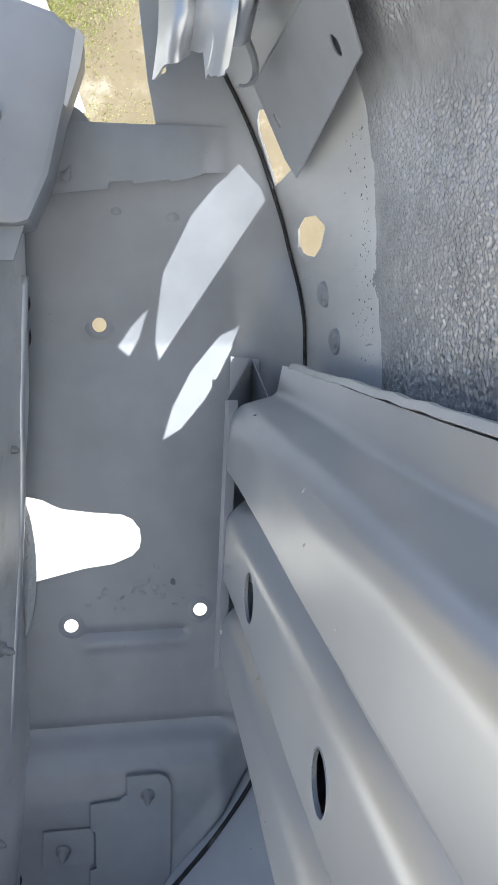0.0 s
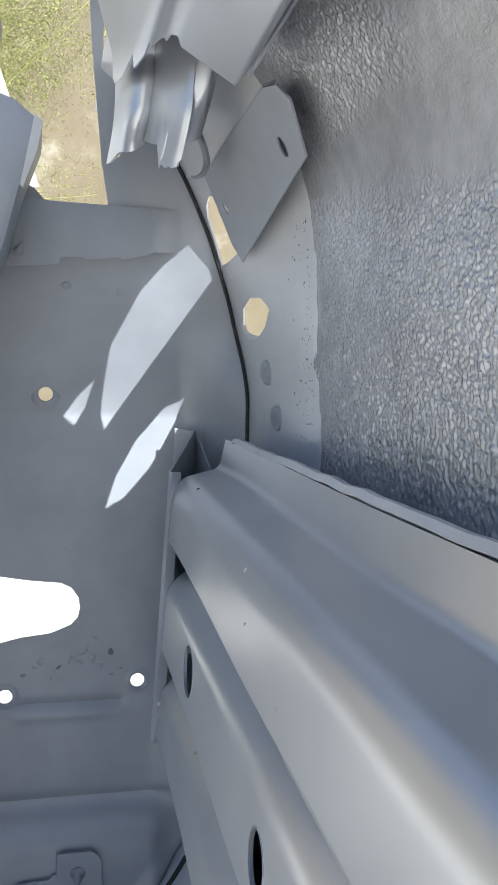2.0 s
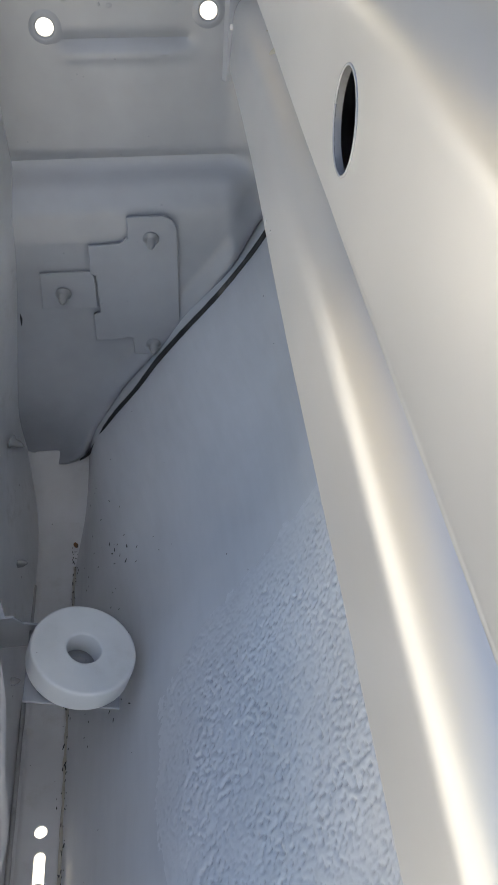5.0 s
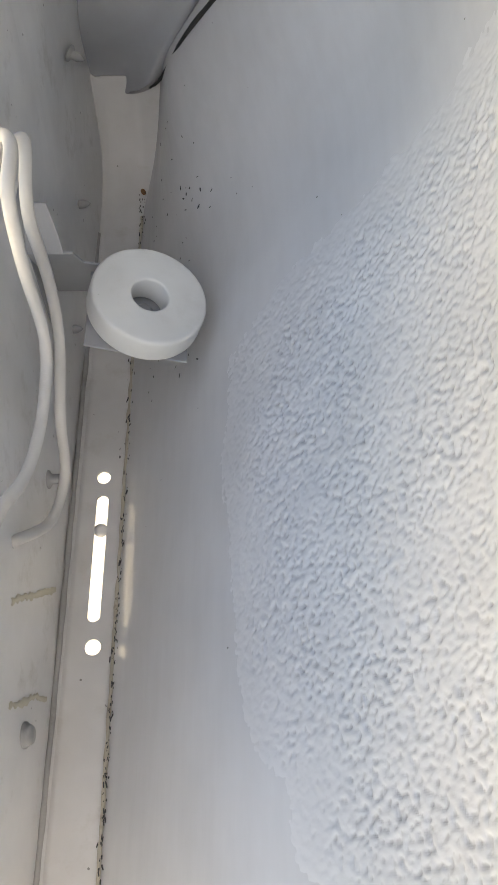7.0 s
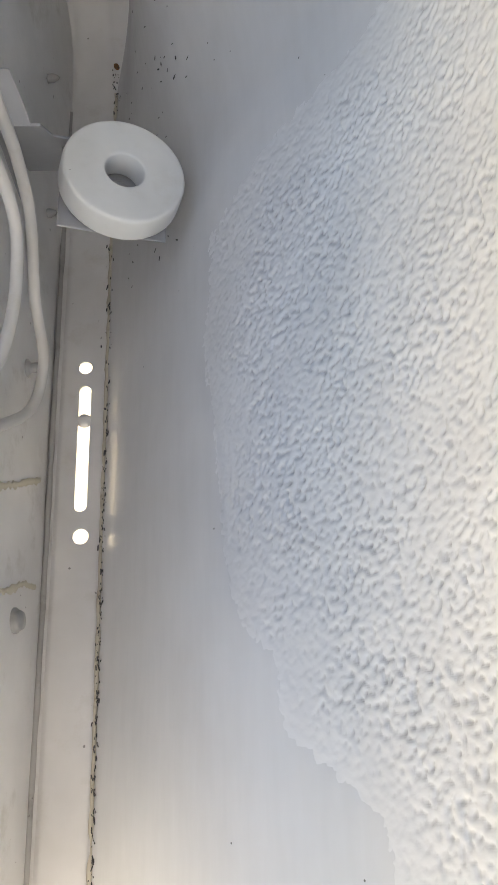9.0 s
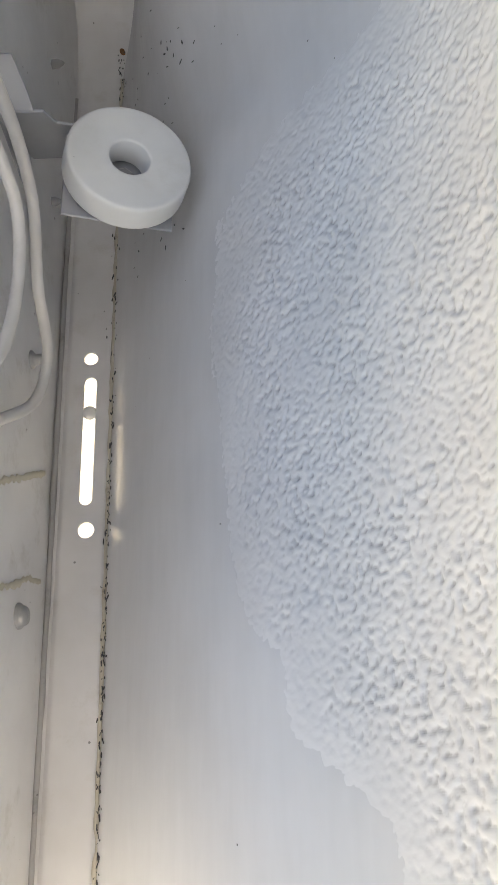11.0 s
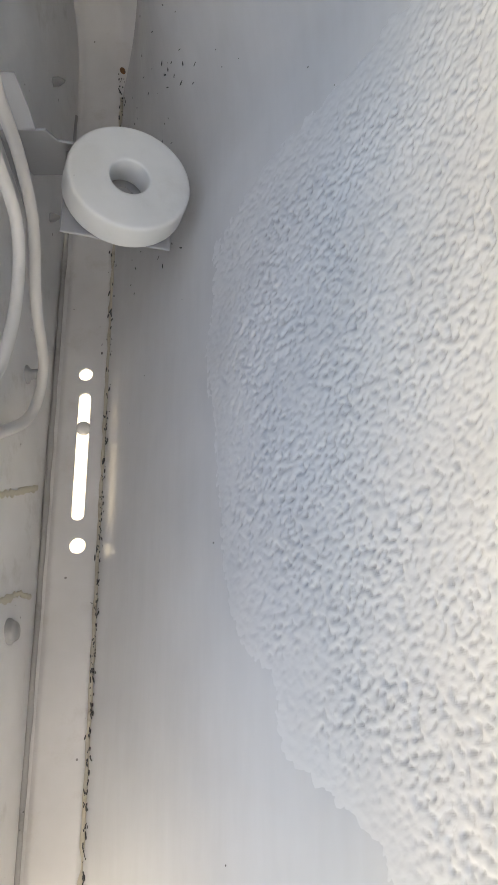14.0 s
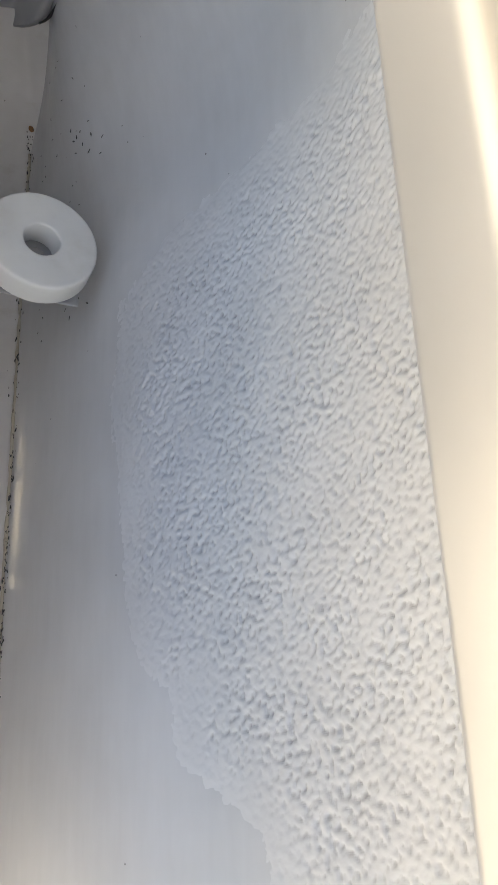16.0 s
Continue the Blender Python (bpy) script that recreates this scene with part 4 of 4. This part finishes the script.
# stamped end: a flat, a groove and a full lobe below a step
rows = []
for i in range(56):
    f = i / 55
    x = 0.040 + 0.056 * f
    left_lobe = math.sin(math.pi * min(1, f / 0.34)) ** 1.2
    right_lobe = math.sin(math.pi * min(1, max(0, (f - 0.34) / 0.58))) ** 0.8
    flare = smoothstep(0.90, 1.0, f)
    low = 1.1710 - 0.006 * f - 0.009 * left_lobe - 0.015 * right_lobe + 0.042 * smoothstep(0.86, 1.0, f) + 0.0010 * noise.noise(Vector((f * 18, 0, 4)))
    if 0.46 < f < 0.62:
        low -= 0.014 + 0.003 * noise.noise(Vector((f * 60, 3, 4)))
    row = []
    for j in range(26):
        g = j / 25
        z = low + (1.252 - low) * g
        step = smoothstep(0.55, 0.85, g)
        curl = 0.022 * (1 - smoothstep(0.0, 0.30, g)) ** 2
        back = 0.040 * (1 - smoothstep(0.0, 0.12, f)) + 0.016 * (smoothstep(0.80, 0.92, f) - 1.5 * flare)
        y = 0.540 - 0.080 * f - 0.014 * left_lobe * (1 - step) - 0.032 * right_lobe * (1 - 0.8 * step) - 0.030 * step - 0.030 * g * f + curl + back + 0.0022 * noise.noise(Vector((f * 7, g * 6, 1)))
        row.append((x + 0.004 * math.sin(3 * g) + 0.003 * flare * math.sin(9 * g), y, z))
    rows.append(row)
sheet("stamped_end", rows, 0.0015, m_rail, beam, "lobed worn sheet end with a torn tab")
sheet("hook", [[(0.083 + 0.012 * math.sin(3.2 * i / 19), 0.50 + 0.02 * i / 19 - 0.004 * j, 1.135 + 0.05 * (i / 19) ** 1.5 + 0.004 * (1 - math.sin(3.14 * i / 19)) - 0.001 * j) for j in range(5)] for i in range(20)], 0.0016, m_paint, beam, "curled torn hook")

# ---- gusset plate below the crown ----
GO = Vector((0.1032, 0.5530, 1.1555))
GU = (Vector((0.1137, 0.4179, 1.1689)) - Vector((0.1062, 0.5533, 1.157))).normalized()
GN = Vector((0.0069, 0.00073, 0.00396)).normalized()
GV = GN.cross(GU).normalized()
if GV.z > 0:
    GV = -GV


def on_gusset(p):
    d = Vector(p) - GO
    return (d.dot(GU), d.dot(GV))


gusset = tagged(new("gusset_plate"), "grey folded steel gusset with oval holes below the fender crown", "gusset")
corners = [on_gusset(p) for p in ((0.1062, 0.5533, 1.157), (0.1137, 0.4179, 1.1689), (0.1172, 0.4036, 1.1653), (0.1231, 0.3973, 1.1562), (0.1365, 0.409, 1.1306), (0.1379, 0.5639, 1.0997), (0.1300, 0.5660, 1.112))]
face = part("face", plate(corners, 0.0018, GO, GU, GV, 0.0006), m_paint, gusset, smooth=False)


def on_face(p, hu, hv, tilt=0.0):
    a, b = on_gusset(p)
    out = []
    for k in range(18):
        c, s = hu * math.cos(2 * math.pi * k / 18), hv * math.sin(2 * math.pi * k / 18)
        out.append(tuple(GO + GU * (a + c) + GV * (b + s) - GN * 0.02))
    return out


cut(face, [prism(on_face((0.1285, 0.4285, 1.1411), 0.0042, 0.0062), GN, 0.05), prism(on_face((0.1207, 0.5462, 1.1331), 0.0032, 0.0052), GN, 0.05)])
for a, b in ((0, 1),):
    p, q = Vector((corners[a][0], corners[a][1])), Vector((corners[b][0], corners[b][1]))
    P, Q = GO + GU * p.x + GV * p.y, GO + GU * q.x + GV * q.y
    d = (Q - P).normalized()
    part("fold", plate([(0, 0), ((Q - P).length, 0), ((Q - P).length, 0.009), (0, 0.009)], 0.0016, P, d, GN, 0.0004), m_paint, gusset, smooth=False)

# ---- plug welds on the fender's margin ----
for y, z in ((0.5785, 1.0197), (0.555, 0.985)):
    x = skin_x(z) - 0.0006
    rivet = tagged(new("plug_weld"), "round grey plug weld with a small centre pit", "weld", "plug welds on the fender")
    m = facing((x, y, z), (-1, -0.15, -0.1))
    part("rim", lathe([(0.0098, -0.001), (0.0090, 0.0016), (0.0078, 0.0024), (0.0062, 0.0012), (0.0038, 0.0004), (0.0030, 0.0022), (0.0022, 0.0026), (0.0014, 0.0004), (0, 0.0002)], m, 26), m_paint, rivet)
    part("pit", lathe([(0, 0.0012), (0.0010, 0.0011), (0.0016, 0.0004)], m, 12), m_dark, rivet, "dark centre pit")

# overspray specks on the bare margin beside the upper deadener
rng = random.Random(31)
overspray = tagged(new("overspray_specks"), "fine black deadener specks on the bare fender margin", "specks", kind="stuff")
speck_bm = bmesh.new()
for i in range(170):
    z = rng.uniform(0.965, 1.115)
    y = 0.470 + abs(rng.gauss(0, 0.016)) + 0.010 * noise.noise(Vector((z * 30, 1, 2)))
    if z < 1.0 and rng.random() < 0.4:
        y += 0.012
    size = rng.uniform(0.0002, 0.0005)
    row = skin_rows([y])[0]
    k = min(range(len(row)), key=lambda q: abs(row[q][2] - z))
    bmesh.ops.create_icosphere(speck_bm, subdivisions=1, radius=size, matrix=Matrix.Translation(row[k]) @ Matrix.Translation((0, 0, rng.uniform(-0.004, 0.004))) @ Matrix.Diagonal((0.7, rng.uniform(0.8, 1.6), rng.uniform(0.8, 2.2), 1)))
part("specks", speck_bm, m_gray_rubber, overspray)

# ---- drips and stains on the bottom rail ----
for y, dz, s in ((0.452, 0.0, 1.0), (0.425, -0.001, 1.2), (0.392, 0.001, 1.0), (0.372, 0.0, 0.8)):
    z = 0.8035 + 0.012 * (y - 0.55)
    m = facing((0.0945 + bow(y), y, z + dz + 0.001), (-0.7, 0, 1)) @ Matrix.Diagonal((0.6 * s, 1.2 * s, 1, 1))
    drip = link("sealer_stain", lathe([(0, 0.0006), (0.005, 0.0004), (0.0075, -0.0006)], m, 18), m_stain)
    tagged(drip, "thin dried yellowish stain on the bottom rail", "stain", "stains on the rail")

# weld spatter on the bulkhead
rng = random.Random(11)
spatter = tagged(new("weld_spatter"), "small painted weld spatter on the bulkhead", "weld", kind="stuff")
verts_bm = bmesh.new()
for i in range(26):
    x, z = rng.gauss(0.022, 0.022), rng.gauss(0.772, 0.010)
    r = rng.uniform(0.0008, 0.0026)
    m = facing((x, panel_y(x, z) - 0.0001, z), (rng.gauss(0, 0.3), -1, rng.gauss(0, 0.3))) @ Matrix.Diagonal((rng.uniform(0.7, 1.8), 1, 1, 1))
    piece = lathe([(0, 0.2 * r), (0.6 * r, 0.15 * r), (1.1 * r, 0.04 * r), (1.5 * r, -0.1 * r)], m, 9)
    me_piece = bpy.data.meshes.new("spatter_piece")
    piece.to_mesh(me_piece)
    piece.free()
    verts_bm.from_mesh(me_piece)
    bpy.data.meshes.remove(me_piece)
part("spatter", verts_bm, m_paint, spatter)
for x, z, s in ((0.0561, 1.0850, 0.6), (0.012, 1.088, 0.5)):
    dimple = link("dimple", lathe([(0, 0.0011), (0.0035, 0.0009), (0.0075, 0.0001), (0.010, -0.0008)], facing((x, panel_y(x, z), z), (0, -1, 0)) @ Matrix.Diagonal((s, 0.8 * s, 1, 1)), 24), m_paint)
    tagged(dimple, "shallow pressed dimple in the bulkhead", "dimple", "dimples on the bulkhead")
# cracks in the paint of the side wall's corner
for y, z, h in ((0.640, 1.015, 0.011), (0.642, 0.990, 0.013), (0.650, 0.545, 0.010)):
    x = interp(y, [(p[1], p[0]) for p in WALL_PLAN]) + 0.030 * smoothstep(0.60, 0.98, z) * smoothstep(0.42, 0.60, y) * (1 - smoothstep(0.63, 0.68, y))
    crack = link("paint_crack", plate([(-0.0012, -h / 2), (0.0004, -h * 0.3), (0.0013, 0), (0.0006, h * 0.3), (0.0002, h / 2), (-0.0008, h * 0.2)], 0.0004, (x + 0.0022, y - 0.0022, z), (0.5, 0.86, 0), (0, 0, 1), 0), m_dark, smooth=False)
    tagged(crack, "black chipped crack in the corner paint", "crack", "cracks in the paint")
# chips of pale paint on the rails
for y, x0, z0, s in ((0.315, 0.0915, 0.931, 0.55), (0.30, 0.0890, 0.912, 0.35), (0.24, 0.0882, 0.900, 0.35), (0.36, 0.0812, 0.752, 0.35), (0.375, 0.0815, 0.749, 0.45)):
    dz = 0.042 if z0 > 0.85 else 0.016
    chip = link("paint_chip", lathe([(0, 0.0002), (0.0010 * s, 0.00015), (0.0019 * s, -0.0003)], facing((x0 + bow(y), y, z0 + dz * (y - 0.55)), (-1, 0, 0.5)) @ Matrix.Diagonal((1, 1.5, 1, 1)), 9), m_edge)
    tagged(chip, "tiny pale chip in the rail paint", "chip", "chips in the rail paint")
dot = link("paint_pit", lathe([(0, 0.0003), (0.0009, 0.0002), (0.0012, -0.0003)], facing((0.0985 + bow(0.5165), 0.5165, 0.9372), (-0.25, 0, 1)), 9), m_dark)
tagged(dot, "tiny black pit in the top rail", "pit")
rust_dot = link("rust_dot", lathe([(0, 0.0006), (0.0009, 0.0004), (0.0013, -0.0004)], facing((-0.0625, 0.585, 0.3062), (0.2, -0.2, 1)), 9), m_rust)
tagged(rust_dot, "tiny rust dot on the sealer", "rust")

# ---- outdoors ----
def slab(name, x0, x1, y0, y1, z0, z1, mat, parent=None, bevel=0.0):
    bm = bmesh.new()
    bmesh.ops.create_cube(bm, size=1, matrix=Matrix.Translation(((x0 + x1) / 2, (y0 + y1) / 2, (z0 + z1) / 2)) @ Matrix.Diagonal((x1 - x0, y1 - y0, z1 - z0, 1)))
    if bevel:
        bmesh.ops.bevel(bm, geom=bm.edges[:], offset=bevel, segments=2, affect='EDGES')
    return link(name, bm, mat, parent, smooth=False)


bm = bmesh.new()
bmesh.ops.create_grid(bm, x_segments=40, y_segments=40, size=150)
ground = link("ground", bm, m_ground)
tagged(ground, "pale sunlit concrete yard", "ground", kind="structure")
yard_wall = tagged(new("wall_north"), "tall tan stucco yard wall with a pale stone cap", "wall", kind="structure")
slab("stucco", -30, 30, 14.0, 14.4, 0, 7.85, m_stucco, yard_wall)
slab("cap", -30, 30, 13.86, 14.54, 7.85, 8.37, m_cap, yard_wall, 0.05)


def tree(base, seed, label):
    rng = random.Random(seed)
    t = tagged(new("tree"), label, "tree")
    t.location = base
    trunk_pts = [(0, 0, 0), (0.06, 0.02, 0.7), (-0.03, 0.05, 1.5), (0.05, 0.0, 2.3)]
    sp = [tuple(p) for p in spline(trunk_pts, 16)]
    part("trunk", tube(sp, [0.10 - 0.045 * i / 15 for i in range(16)], 9), m_bark, t)
    tips = []
    for i in range(20):
        a = rng.uniform(0, 6.28)
        h = rng.uniform(1.1, 2.3)
        r = rng.uniform(0.9, 1.7)
        p0 = (0.02, 0.02, h)
        p1 = (0.5 * r * math.cos(a), 0.5 * r * math.sin(a), h + rng.uniform(0.5, 1.1))
        p2 = (r * math.cos(a), r * math.sin(a), h + rng.uniform(0.5, 2.2))
        limb = [tuple(p) for p in spline([p0, p1, p2], 9)]
        part("limb", tube(limb, [0.008 - 0.0008 * k for k in range(9)], 6), m_bark, t)
        tips += limb[3:]
    verts, faces = [], []
    for p in tips:
        for c in range(34):
            c0 = np.array(p) + np.array([rng.gauss(0, 0.17), rng.gauss(0, 0.17), rng.gauss(0, 0.17)])
            twig = np.array([rng.gauss(0, 1), rng.gauss(0, 1), rng.gauss(-0.3, 0.8)])
            twig /= np.linalg.norm(twig)
            for k in range(20):
                q = c0 + twig * 0.02 * k + np.array([rng.gauss(0, 0.012) for _ in range(3)])
                d = np.array([rng.gauss(0, 1) for _ in range(3)])
                d /= np.linalg.norm(d)
                e = np.cross(d, twig)
                e /= max(np.linalg.norm(e), 1e-6)
                n0 = len(verts)
                L = rng.uniform(0.010, 0.020)
                verts += [tuple(q), tuple(q + d * L * 0.5 + e * L * 0.22), tuple(q + d * L), tuple(q + d * L * 0.5 - e * L * 0.22)]
                faces.append((n0, n0 + 1, n0 + 2, n0 + 3))
    me = bpy.data.meshes.new("crown")
    me.from_pydata(verts, [], faces)
    me.materials.append(m_leaf)
    crown = new("crown", me)
    crown.parent = t
    return t


big_tree = tree((-2.2, 11.2, 0), 3, "airy yellow-green desert tree against the yard wall")
big_tree.scale = (2.0, 2.0, 2.05)
